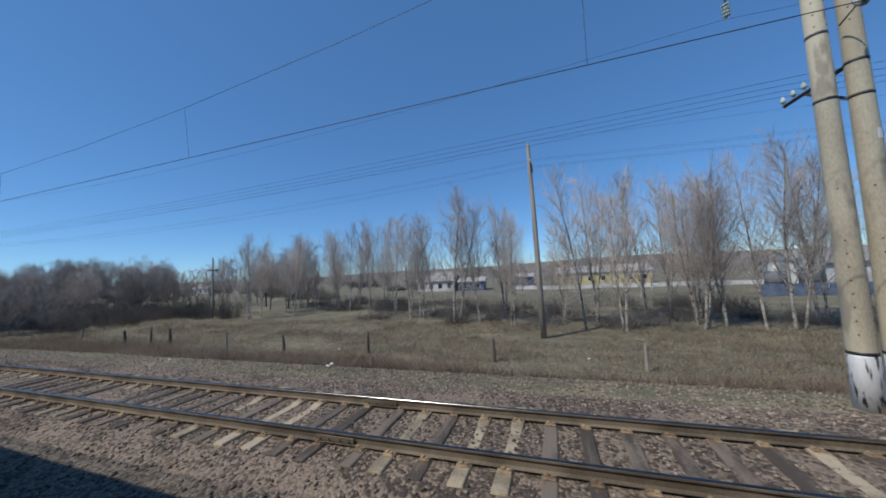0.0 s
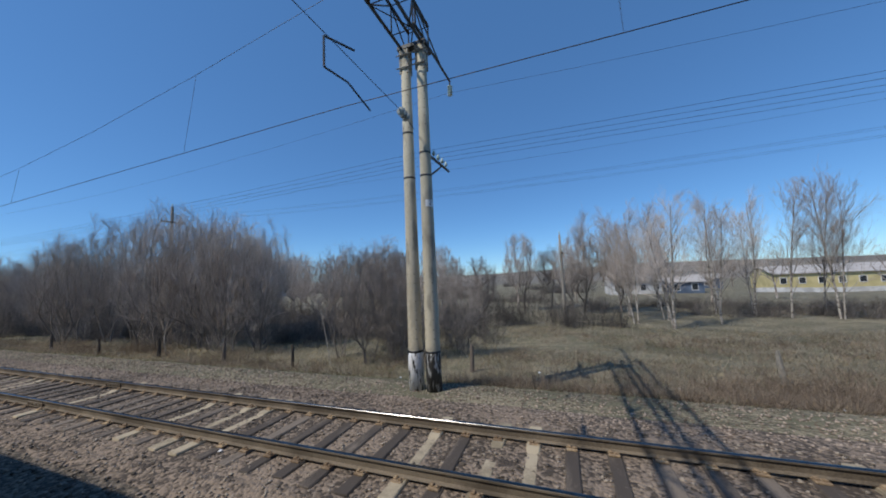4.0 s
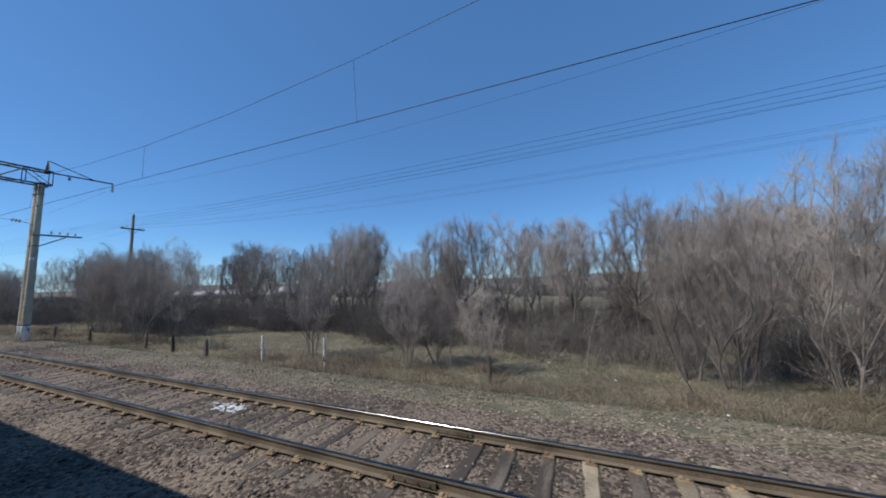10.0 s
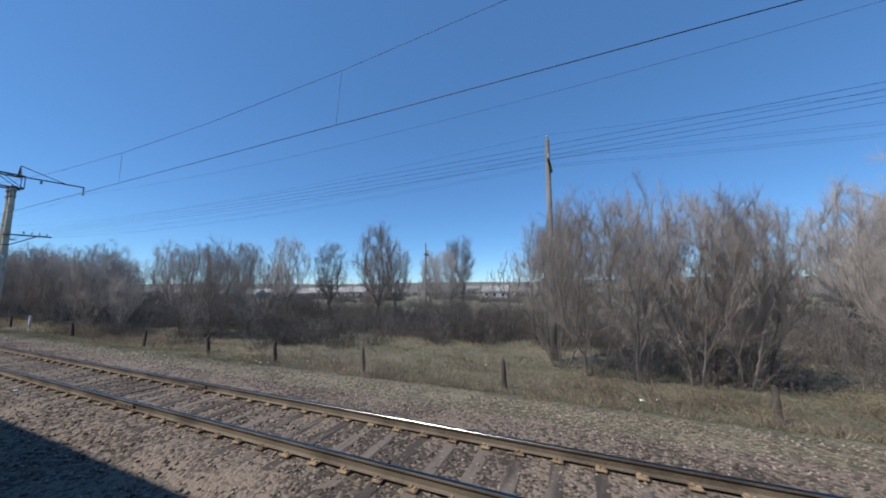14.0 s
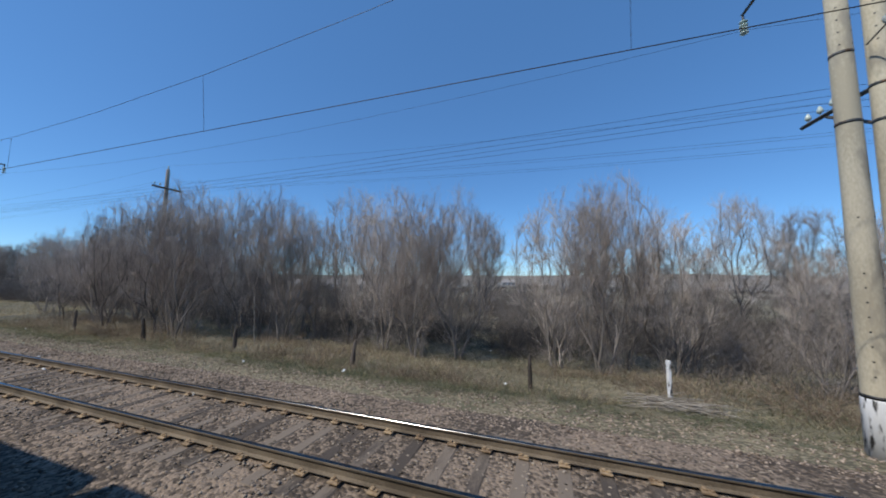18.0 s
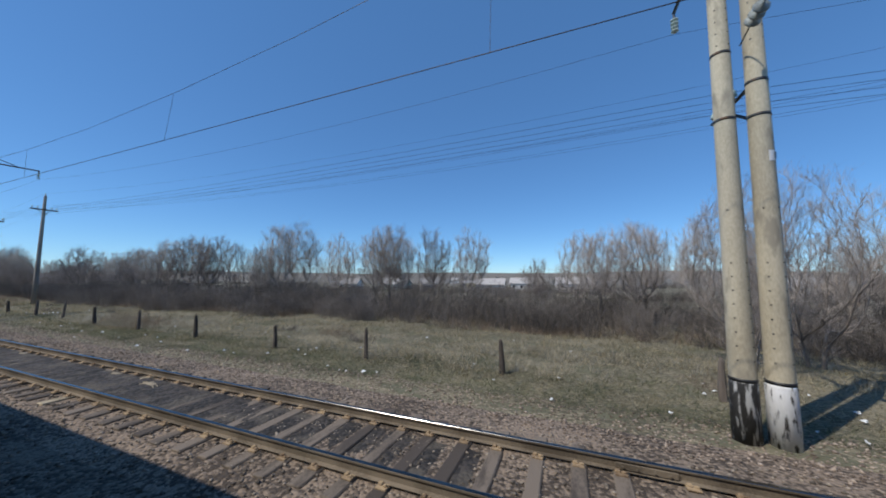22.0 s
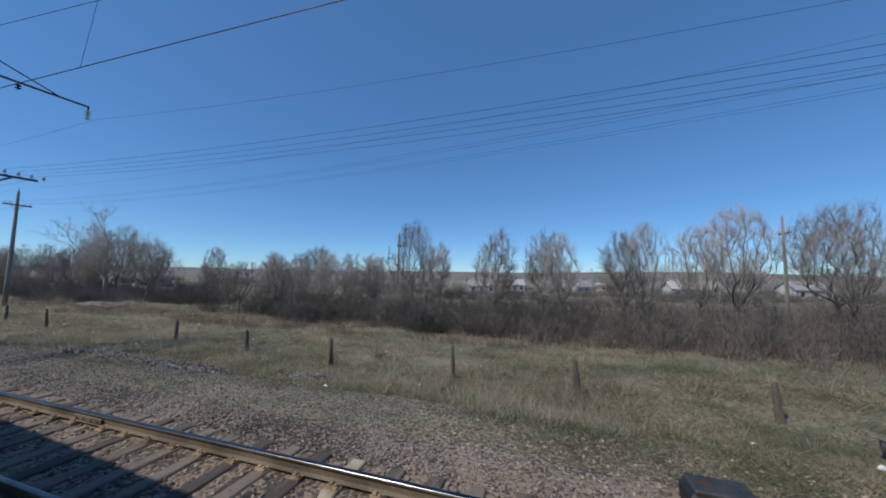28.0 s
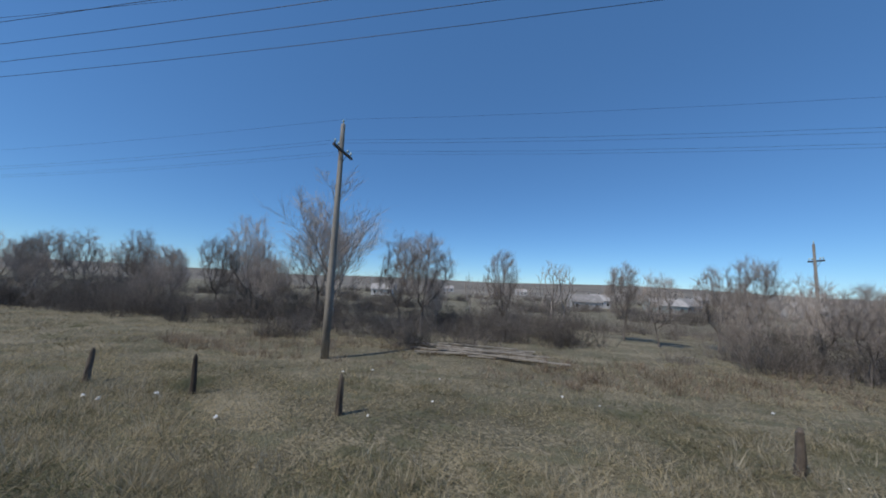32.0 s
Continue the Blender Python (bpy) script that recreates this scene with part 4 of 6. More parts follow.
fence([(-182.8, 10.8), (-193.6, 10.7), (-200, 10.6), (-206, 10.6), (-212, 10.5), (-218, 10.5), (-227.5, 10.4), (-232.5, 10.4), (-238, 10.3), (-243, 10.3), (-247.4, 10.2), (-252.5, 10.2), (-257.7, 10.4)], "0120", "short dark fence post")
fence([(-262.6, 10.6), (-267.2, 10.8), (-271.7, 11.0), (-277.1, 11.2), (-282.1, 11.3), (-286.5, 11.5), (-291.3, 11.7), (-296.2, 12.1), (-300.8, 12.4), (-304.7, 12.7), (-309.8, 13.0), (-314.6, 13.4), (-319.6, 13.7), (-330.7, 13.7), (-335.5, 13.8), (-340.3, 13.8), (-350.6, 13.9), (-355.3, 14.0), (-359.4, 14.1), (-372, 14.4), (-378, 14.6)], "0102", "old leaning dark fence post")

# ---- bare trees and brush ----
def limb(g, p, way, length, r, sides, r_, up=0.15, wander=0.18, segs=3, tip=False):
    """A bending branch; gives its points and directions back."""
    pts, ways = [p.copy()], [way.copy()]
    d = way.normalized()
    for k in range(segs):
        d = (d + Vector((r_.gauss(0, wander), r_.gauss(0, wander), r_.gauss(0, wander * 0.6) + up))).normalized()
        pts.append(pts[-1] + d * (length / segs))
        ways.append(d.copy())
    g.tube(pts, [r * (1 - 0.75 * k / segs) for k in range(segs + 1)], sides, cap=False, tip=tip)
    return pts, ways


def away(d, angle, r_):
    """A direction that leaves d at the given angle, to a random side."""
    side = d.orthogonal().normalized()
    side.rotate(Matrix.Rotation(r_.uniform(0, 2 * math.pi), 3, d))
    return (d * math.cos(angle) + side * math.sin(angle)).normalized()


def along(pts, ways, u):
    k = min(int(u * (len(pts) - 1)), len(pts) - 2)
    w = u * (len(pts) - 1) - k
    return pts[k].lerp(pts[k + 1], w), ways[k + 1]


def grown_meshes(seed, kind, thin=False):
    """A bare tree 10 m high whose branches grow towards points spread through a rounded crown."""
    r = np.random.default_rng(seed + 500)
    r_ = random.Random(seed + 500)
    wood, twig = Geo(), Geo()
    willow = kind == "willow"
    pos, up, ways, tips = [], [], [], []

    def node(p, parent):
        pos.append(np.array(p, float))
        up.append(parent)
        d = pos[-1] - pos[parent] if parent >= 0 else np.array((0, 0, 1.0))
        ways.append(d / (np.linalg.norm(d) + 1e-6))
        return len(pos) - 1

    def shoot(p0, way, length, segs, bend):
        k, d = node(p0, -1), np.array(way) / np.linalg.norm(way)
        for _ in range(segs):
            d = d + r.normal(0, bend, 3) + (0, 0, 0.06)
            d /= np.linalg.norm(d)
            k = node(pos[k] + d * length / segs, k)

    if willow:
        for k in range(r_.randint(3, 5)):
            a, t = k * 1.5 + r_.uniform(-0.4, 0.4), r_.uniform(0.08, 0.42)
            shoot((0.25 * math.cos(a), 0.25 * math.sin(a), -0.3), (math.cos(a) * t, math.sin(a) * t, 1), r_.uniform(3.2, 5.5), 5, 0.06)
        centre, radii, count, steep, lift = np.array((0, 0, 5.3)), np.array((3.0, 3.0, 4.7)) * r.uniform(0.85, 1.08, 3), 270, 1.9, 1.35
        centre[2] = 10 - radii[2]
    else:
        shoot((0, 0, -0.3), (r_.gauss(0, 0.06), r_.gauss(0, 0.06), 1), r_.uniform(2.6, 3.4), 4, 0.05)
        centre, radii, count, steep, lift = np.array((0, 0, 6.0)), np.array((1, 1, 0)) * r.uniform(2.2, 3.5) * r.uniform(0.9, 1.1, 3) + (0, 0, r.uniform(3.8, 4.3)), 260, 1.45, 1.05
        centre[2] = 10 - radii[2]
    lumps = r.normal(0, 1, (7, 3))
    lumps /= np.linalg.norm(lumps, axis=1)[:, None]
    goals = []
    while len(goals) < count // (3 if thin else 1):
        d = r.normal(0, 1, 3)
        d /= np.linalg.norm(d)
        swell = 0.74 + 0.3 * max(0.0, float((lumps @ d).max()) - 0.45) / 0.55
        g = centre + d * radii * swell * r.uniform(0.12, 1) ** 0.45
        if g[2] > (1.2 if willow else 2.7):
            goals.append(g)
    goals.sort(key=lambda g: np.linalg.norm(g - (0, 0, 2.2)))
    for g in goals:
        q = np.array(pos)
        d = g - q
        flat, rise = np.hypot(d[:, 0], d[:, 1]), d[:, 2]
        turn = 1 - np.einsum("ij,ij->i", d, np.array(ways)) / (np.linalg.norm(d, axis=1) + 1e-6)
        cost = np.hypot(flat * steep, rise) * (1 + 1.6 * turn) + np.where(rise < flat * lift, 2.2 * (flat * lift - rise), 0) + np.where(q[:, 2] < (0.5 if willow else 1.9), 3.0, 0)
        k = int(cost.argmin())
        a, b = pos[k], g
        far = np.linalg.norm(b - a)
        m = a + (b - a) * 0.33 + ways[k] * far * 0.06 + r.normal(0, 0.02, 3) * far
        n2 = a + (b - a) * 0.68 + ways[k] * far * 0.03 + r.normal(0, 0.02, 3) * far
        k = node(n2, node(m, k))
        tips.append(node(b, k))
    load = np.zeros(len(pos))
    load[tips] = 1
    for k in range(len(pos) - 1, -1, -1):
        load[k] = max(load[k], 1)
        if up[k] >= 0:
            load[up[k]] += load[k]
    heir = {}
    for k, u in enumerate(up):
        if u >= 0 and load[k] > load[heir.get(u, k)] - 0.5:
            heir[u] = k
    for _ in range(4):
        for k, u in enumerate(up):
            if u >= 0 and k in heir:
                pos[k] = pos[k] * 0.5 + (pos[u] + pos[heir[k]]) * 0.25
    fat = 2.4 if thin else 1.0
    size = (0.0062 if willow else 0.007) * load ** 0.5 * fat
    for k, u in enumerate(up):
        if u >= 0:
            wood.tube([Vector(pos[u]), Vector(pos[k])], [min(size[u], size[k] * 1.35), size[k]], 6 if size[k] > 0.05 else 3, cap=False)
    for k in tips:
        b, m = Vector(pos[k]), Vector(pos[up[k]])
        a = Vector(pos[up[up[k]]])
        d = (b - a).normalized()
        for j in range(6 if thin else 16 if not willow else 12):
            w = r_.random() * 2
            q = a.lerp(m, w) if w < 1 else m.lerp(b, w - 1)
            e = away(d, r_.uniform(0.2, 0.85), r_) + Vector((0, 0, 0.22))
            n = r_.uniform(0.5, 1.2) * (1.15 - 0.2 * w)
            end = q + e.normalized() * n
            twig.tube([q, end], [0.005 * fat], 3, cap=False, tip=True)
            if not thin:
                for i in range(3):
                    f = away(e.normalized(), r_.uniform(0.3, 0.75), r_)
                    h = q.lerp(end, r_.uniform(0.2, 0.85))
                    twig.tube([h, h + f * n * r_.uniform(0.3, 0.6)], [0.0036], 3, cap=False, tip=True)
    for _ in range(18 if willow else 0):
        a, t = r_.uniform(0, 6.28), r_.uniform(0.25, 1.1)
        q, d = Vector((r_.gauss(0, 0.35), r_.gauss(0, 0.35), -0.2)), Vector((math.cos(a) * t, math.sin(a) * t, 1)).normalized()
        pts, heads = limb(wood, q, d, r_.uniform(1.2, 3.4), 0.011, 3, r_, 0.05, 0.14, 3)
        for j in range(12):
            h, w = along(pts, heads, r_.uniform(0.2, 0.98))
            twig.tube([h, h + away(w, r_.uniform(0.3, 1.0), r_) * r_.uniform(0.4, 1.0)], [0.0048], 3, cap=False, tip=True)
    if thin:
        base = len(wood.v)
        wood.v, wood.f = wood.v + twig.v, wood.f + [tuple(i + base for i in f) for f in twig.f]
        return wood
    return wood.mesh("trunk", BARK_WILLOW if willow else BARK, True), twig.mesh("crown", TWIG_WILLOW if willow else TWIG)


def tree_meshes(seed, kind, thin=False):
    """Trunk and crown of a bare tree, 10 m high."""
    r_ = random.Random(seed)
    wood, twig = Geo(), Geo()
    if kind == "birch":
        stems = [(Vector((0, 0, -0.3)), Vector((r_.gauss(0, 0.03), r_.gauss(0, 0.03), 1)), 9.6, 0.085)]
        if r_.random() < 0.6:
            stems.append((Vector((0.3, 0.1, -0.3)), Vector((r_.gauss(0, 0.08), r_.gauss(0, 0.08), 1)), 8.4, 0.065))
        n1, u0, a1, l1, n2, n3 = 28, 0.2, (0.35, 0.85), 3.1, 9, 6
    elif kind == "poplar":
        stems = []
        top = Vector((0.1, 0.05, 2.6))
        wood.tube([(0, 0, -0.4), (0, 0, 0.3), top * 0.55, top], [0.17, 0.125, 0.11, 0.1], 9, cap=False)
        for k, (t, length) in enumerate(((0.06, 7.4), (0.4, 6.0), (0.5, 5.6), (0.3, 6.4), (0.55, 4.8))):
            stems.append((top - Vector((0, 0, 0.3 * k)), Vector((math.cos(k * 2.3) * t, math.sin(k * 2.3) * t, 1)), length, 0.065 - 0.007 * k))
        n1, u0, a1, l1, n2, n3 = 16, 0.15, (0.35, 0.85), 2.6, 10, 6
    else:
        return grown_meshes(seed, kind, thin)
    for p, d, length, r in stems:
        pts, ways = limb(wood, p, d.normalized(), length, r, 6, r_, 0.08, 0.035 if kind == "birch" else 0.1, 5)
        for k in range(n1):
            u = u0 + (0.98 - u0) * (k + r_.random()) / n1
            q, w = along(pts, ways, u)
            bl = l1 * (1.15 - u * 0.75) * r_.uniform(0.6, 1.2)
            bp, bw = limb(wood, q, away(w, r_.uniform(*a1), r_), bl, max(0.009, r * (1 - 0.8 * u) * 0.5), 3, r_, 0.11, 0.15, 3)
            for j in range(n2):
                v = 0.2 + 0.8 * (j + r_.random()) / n2
                tq, tw = along(bp, bw, min(v, 0.99))
                tl = max(0.55, bl * r_.uniform(0.35, 0.7))
                d2 = away(tw, r_.uniform(0.3, 0.8), r_)
                d2.z += 0.2
                twig.tube([tq, tq + d2 * tl], [0.008], 3, cap=False, tip=True)
                for i in range(n3):
                    e = away(d2, r_.uniform(0.25, 0.75), r_)
                    e.z += 0.15
                    sq = tq + d2 * tl * r_.uniform(0.15, 0.9)
                    twig.tube([sq, sq + e * tl * r_.uniform(0.4, 0.9)], [0.0052], 3, cap=False, tip=True)
    return wood.mesh("trunk", BARK_PALE, True), twig.mesh("crown", TWIG_PALE)


TREES = {k: [tree_meshes(s + 10 * i, k) for s in range(n)] for i, (k, n) in enumerate((("birch", 3), ("willow", 6), ("crown", 8), ("poplar", 1)))}
tree_rng = random.Random(11)


FAR_TREES = []


def tree(x, y, h, kind, label, wide=1.0, group=""):
    if y > 43.5 and kind == "crown":
        FAR_TREES.append((x, y, h, wide))
        return
    root = thing("tree", label, "tree", group, at=(x, y, ground_at(x, y)))
    wood, twig = TREES[kind][tree_rng.randrange(len(TREES[kind]))]
    part("trunk", wood, None, root)
    part("crown", twig, None, root)
    s = h / 10.0
    root.scale = (s * wide, s * wide, s)
    root.rotation_euler = (0, 0, tree_rng.uniform(0, 6.28))


def trees(rows, kind, label, group, wide=1.0):
    for x, y, h in rows:
        tree(x, y, h, kind, label, wide * tree_rng.uniform(0.88, 1.12), group)


L_BIRCH = "slender leafless poplar with pale bark and fine upright twigs"
L_WILLOW = "leafless many-stemmed willow with dense reddish brown twigs"
L_CROWN = "leafless spreading tree with a short dark trunk and fan-shaped crown"
trees([(13.8, 27.0, 11.3), (13.3, 24.5, 11.6), (10.4, 28.0, 12.6), (7.3, 24.5, 11.7), (6.2, 25.0, 11.3), (4.6, 26.0, 11.0), (4.2, 29.0, 10.8), (3.3, 27.0, 10.6), (3.0, 25.0, 11.0), (2.6, 30.0, 11.8), (1.2, 31.0, 12.0), (-1.7, 24.4, 11.4), (-3.1, 28.0, 12.1), (-4.2, 24.4, 11.4), (-5.6, 27.0, 7.7), (-9.3, 25.0, 9.1), (-10.5, 29.0, 10.8), (-12.2, 26.0, 10.9)], "birch", L_BIRCH, "pale poplars behind the meadow")
trees([(-14.5, 26.0, 11.4), (-18.2, 28.0, 10.0), (-18.5, 32.0, 10.3), (-19.6, 28.0, 9.8), (-22.6, 31.0, 10.8), (-26.4, 36.0, 11.0), (-27.2, 33.0, 11.1), (-30.0, 33.0, 10.3), (-30.9, 36.0, 10.9), (-33.7, 36.0, 10.8), (-35.5, 30.0, 9.5), (-37.2, 40.0, 11.4), (-38.4, 32.0, 9.3), (-39.3, 27.0, 9.5), (-40.6, 40.0, 11.4), (-40.9, 34.0, 8.4), (-41.0, 30.0, 10.0), (-44.1, 40.0, 11.2)], "birch", L_BIRCH, "pale poplars behind the meadow")
trees([(-51.4, 16.0, 4.7), (-53.0, 14.5, 5.3), (-54.3, 14.0, 6.0), (-55.3, 13.0, 5.9), (-55.6, 15.5, 5.9), (-57.6, 14.0, 5.9), (-64.0, 14.5, 7.9), (-65.6, 13.6, 8.3), (-65.9, 16.0, 7.9), (-67.5, 14.0, 9.1), (-68.0, 16.0, 9.3), (-69.1, 14.5, 9.3), (-71.4, 15.0, 8.9), (-72.8, 14.0, 10.5), (-73.6, 15.5, 10.2), (-76.5, 14.5, 9.8), (-81.0, 15.0, 10.6), (-83.8, 14.5, 9.0)], "willow", L_WILLOW, "willow thicket")
trees([(-86.2, 14.0, 9.3), (-87.5, 14.5, 9.2), (-89.4, 15.0, 8.6), (-97.0, 16.0, 6.5), (-98.7, 14.5, 8.1), (-100.1, 14.5, 8.1), (-101.9, 16.0, 7.4), (-103.1, 14.0, 7.2), (-104.0, 15.0, 7.0), (-111.6, 13.0, 3.7), (-113.8, 13.6, 4.4), (-114.8, 12.6, 4.7), (-121.0, 13.2, 6.0), (-139.2, 16.0, 8.3), (-140.0, 14.0, 7.5), (-143.5, 16.0, 7.5), (-144.5, 15.0, 7.6), (-145.4, 16.0, 8.1)], "willow", L_WILLOW, "willow thicket")
trees([(-146.0, 14.5, 7.5), (-147.8, 14.5, 8.0), (-149.4, 14.5, 8.0), (-150.7, 16.0, 7.6), (-171.6, 16.0, 7.1), (-173.8, 15.0, 7.3), (-175.9, 15.0, 7.4), (-178.2, 15.0, 7.3), (-184.6, 14.0, 4.8), (-187.7, 16.0, 5.8), (-188.6, 15.0, 6.6), (-190.2, 15.5, 8.1), (-191.1, 14.5, 7.9), (-192.8, 14.8, 7.5), (-197.2, 14.4, 7.8), (-198.6, 13.4, 7.8), (-199.4, 15.0, 6.9), (-200.5, 14.0, 8.2)], "willow", L_WILLOW, "willow thicket")
trees([(-200.9, 16.0, 7.0), (-203.1, 15.0, 8.3), (-206.0, 16.0, 7.4), (-206.7, 14.0, 7.7), (-207.8, 16.0, 8.3), (-208.6, 14.5, 8.7), (-209.5, 13.4, 8.3), (-211.8, 11.8, 8.2), (-212.5, 15.0, 7.8), (-213.3, 13.4, 8.6), (-213.5, 12.0, 7.8), (-215.2, 13.5, 8.1), (-217.7, 11.8, 7.3), (-218.0, 16.0, 8.2), (-219.1, 14.0, 8.4), (-219.6, 12.2, 6.2), (-221.2, 14.0, 5.3), (-222.6, 16.0, 8.0)], "willow", L_WILLOW, "willow thicket")
trees([(-222.7, 14.0, 7.1), (-223.1, 12.0, 6.0), (-227.9, 16.0, 7.4), (-230.6, 14.0, 6.4)], "willow", L_WILLOW, "willow thicket")
trees([(-41.0, 38.0, 8.8), (-44.6, 38.0, 9.1), (-45.9, 36.0, 7.4), (-51.1, 40.0, 9.6), (-62.4, 42.0, 9.3), (-63.8, 32.0, 8.0), (-63.9, 48.0, 9.0), (-64.8, 30.0, 8.8), (-68.4, 34.0, 8.0), (-72.6, 38.0, 8.0), (-73.4, 44.0, 8.8), (-76.3, 36.0, 7.4), (-80.7, 42.0, 8.9), (-83.3, 36.0, 8.9), (-84.8, 34.0, 8.7), (-89.7, 38.0, 10.8), (-91.3, 36.0, 10.8), (-91.9, 33.0, 9.9)], "crown", L_CROWN, "spreading trees behind the brush")
trees([(-92.8, 26.0, 7.8), (-94.7, 34.0, 10.8), (-96.7, 27.0, 7.9), (-97.1, 38.0, 10.8), (-99.0, 26.0, 9.1), (-100.2, 36.0, 10.8), (-101.8, 26.0, 9.0), (-104.1, 25.0, 9.8), (-104.8, 30.0, 7.9), (-108.2, 25.0, 8.6), (-108.5, 34.0, 10.8), (-111.5, 28.0, 8.7), (-112.1, 36.0, 10.8), (-113.6, 27.0, 9.6), (-116.9, 26.0, 10.1), (-119.4, 30.0, 7.4), (-120.6, 28.0, 9.9), (-121.6, 34.0, 7.8)], "crown", L_CROWN, "spreading trees behind the brush")
trees([(-123.5, 26.0, 7.6), (-126.3, 34.0, 8.2), (-127.2, 24.5, 9.8), (-127.6, 27.0, 10.4), (-129.5, 30.0, 10.8), (-132.9, 25.0, 8.6), (-133.1, 30.0, 10.8), (-134.5, 28.0, 8.3), (-136.2, 33.0, 10.8), (-137.0, 38.0, 10.8), (-145.2, 28.0, 9.5), (-145.5, 34.0, 9.4), (-150.4, 30.0, 10.8), (-151.7, 36.0, 10.8), (-152.1, 32.0, 10.0), (-163.0, 36.0, 10.3), (-163.7, 33.0, 8.6), (-164.2, 55.0, 7.0)], "crown", L_CROWN, "spreading trees behind the brush")
trees([(-168.6, 27.0, 10.5), (-170.1, 33.0, 9.8), (-171.2, 31.0, 8.8), (-176.5, 29.0, 9.3), (-180.8, 27.0, 9.8), (-185.6, 30.0, 7.1), (-189.7, 28.0, 10.0), (-199.0, 30.0, 10.1), (-199.8, 20.0, 7.2), (-211.0, 30.0, 11.3), (-213.5, 30.0, 1.5), (-219.7, 26.0, 6.0), (-222.0, 25.0, 6.3), (-224.6, 28.0, 7.0), (-227.9, 27.0, 7.2), (-231.0, 27.0, 6.9), (-231.8, 24.4, 7.4)], "crown", L_CROWN, "spreading trees behind the brush")
trees([(-234.1, 25.0, 6.9), (-235.3, 27.0, 6.8), (-238.5, 27.0, 5.0), (-243.8, 26.4, 7.4), (-247.1, 26.0, 7.6), (-251.2, 25.5, 8.2), (-251.3, 28.0, 7.6), (-253.6, 27.0, 8.6), (-256.9, 25.5, 7.5), (-261.7, 25.1, 8.8), (-266.4, 27.0, 9.3)], "crown", L_CROWN, "spreading trees behind the brush")
trees([(-269.1, 27.0, 6.8), (-273.9, 27.0, 7.6), (-278.1, 27.0, 8.6), (-280.6, 27.0, 8.6), (-284.2, 28.0, 8.9), (-285.1, 26.0, 7.5), (-289.2, 28.0, 8.9), (-291.9, 27.0, 7.5), (-296.4, 27.0, 7.3), (-300.5, 27.0, 7.4), (-301.7, 30.0, 7.6), (-305.2, 27.0, 7.7), (-311.5, 32.0, 7.5), (-312.2, 27.0, 8.6), (-317.0, 29.0, 6.1)], "crown", L_CROWN, "spreading trees behind the brush")
trees([(-317.9, 31.0, 5.8), (-319.4, 33.0, 5.1), (-319.6, 29.0, 6.0), (-320.6, 27.0, 6.1), (-324.9, 25.5, 5.9), (-326.4, 30.0, 5.9), (-327.1, 34.0, 7.6), (-328.6, 25.0, 5.2), (-329.8, 34.0, 6.6), (-333.9, 34.0, 6.0), (-335.8, 36.0, 6.9), (-337.9, 50.0, 8.0), (-340.1, 46.0, 9.0), (-346.2, 36.0, 7.8), (-348.4, 48.0, 6.5), (-351.3, 60.0, 6.5), (-353.4, 40.0, 5.8), (-355.3, 34.0, 8.5)], "crown", L_CROWN, "spreading trees behind the brush")
trees([(-363.5, 34.0, 11.0), (-370.3, 34.0, 7.5), (-373.3, 36.0, 10.5), (-374.9, 38.0, 7.4), (-374.9, 34.0, 8.1), (-382.7, 36.0, 6.7), (-387.8, 36.0, 8.6), (-393.3, 42.0, 6.5), (-396.2, 36.0, 8.6), (-396.5, 40.0, 7.6), (-399.0, 35.0, 8.4), (-408.2, 38.0, 7.9), (-412.1, 37.0, 8.0), (-420.8, 40.0, 7.4), (-426.9, 40.0, 8.0)], "crown", L_CROWN, "spreading trees behind the brush")
trees([(-268.1, 25.5, 6.6), (-294.9, 27.5, 8.2)], "crown", "half-dead bare tree with a thin crown", "spreading trees behind the brush", 0.7)
tree(-360.3, 31.1, 12.0, "poplar", "tall bare poplar with pale forked trunk", 1.35)
tree(-352.7, 31.5, 8.5, "crown", L_CROWN, 1.3)
trees([(-48.1, 42.7, 8.0), (-52.8, 46.6, 8.8), (-57.2, 43.6, 8.4), (-61.9, 48.5, 8.8), (-66.9, 44.6, 8.8), (-72.1, 48.5, 9.2), (-44.8, 50.4, 7.6), (-37.2, 54.3, 8.0), (-29.0, 50.4, 7.2), (-19.7, 56.3, 8.0), (-11.1, 52.4, 7.2), (-2.8, 58.2, 8.0), (7.1, 52.4, 8.0), (16.7, 58.2, 8.8), (-76.7, 53.4, 9.6), (-85.3, 50.4, 9.6), (26.3, 44.6, 8.0), (-6.4, 45.6, 7.2), (3.8, 44.6, 7.6), (-90.7, 42.7, 9.6), (-77.6, 40.7, 9.6), (-62.1, 38.8, 8.0), (-122.9, 44.6, 10.4), (-132.0, 48.5, 10.4), (-110.6, 46.6, 10.4), (-141.1, 43.6, 10.4), (-159.6, 48.5, 10.4), (-170.1, 42.7, 9.6), (-203.7, 46.6, 10.4), (-214.1, 44.6, 9.6)], "crown", L_CROWN, "spreading trees behind the poplars", 0.9)
trees([(-70, 26, 7), (-75, 29, 8), (-79, 24, 7), (-84, 31, 9), (-88, 28, 8), (-93, 31, 8.5), (-66, 30, 7.5), (-97, 29, 8), (-61, 27, 6.5), (-57, 31, 6.5), (-53, 27, 6), (-86, 23, 6)], "crown", L_CROWN, "spreading trees behind the willows", 1.1)
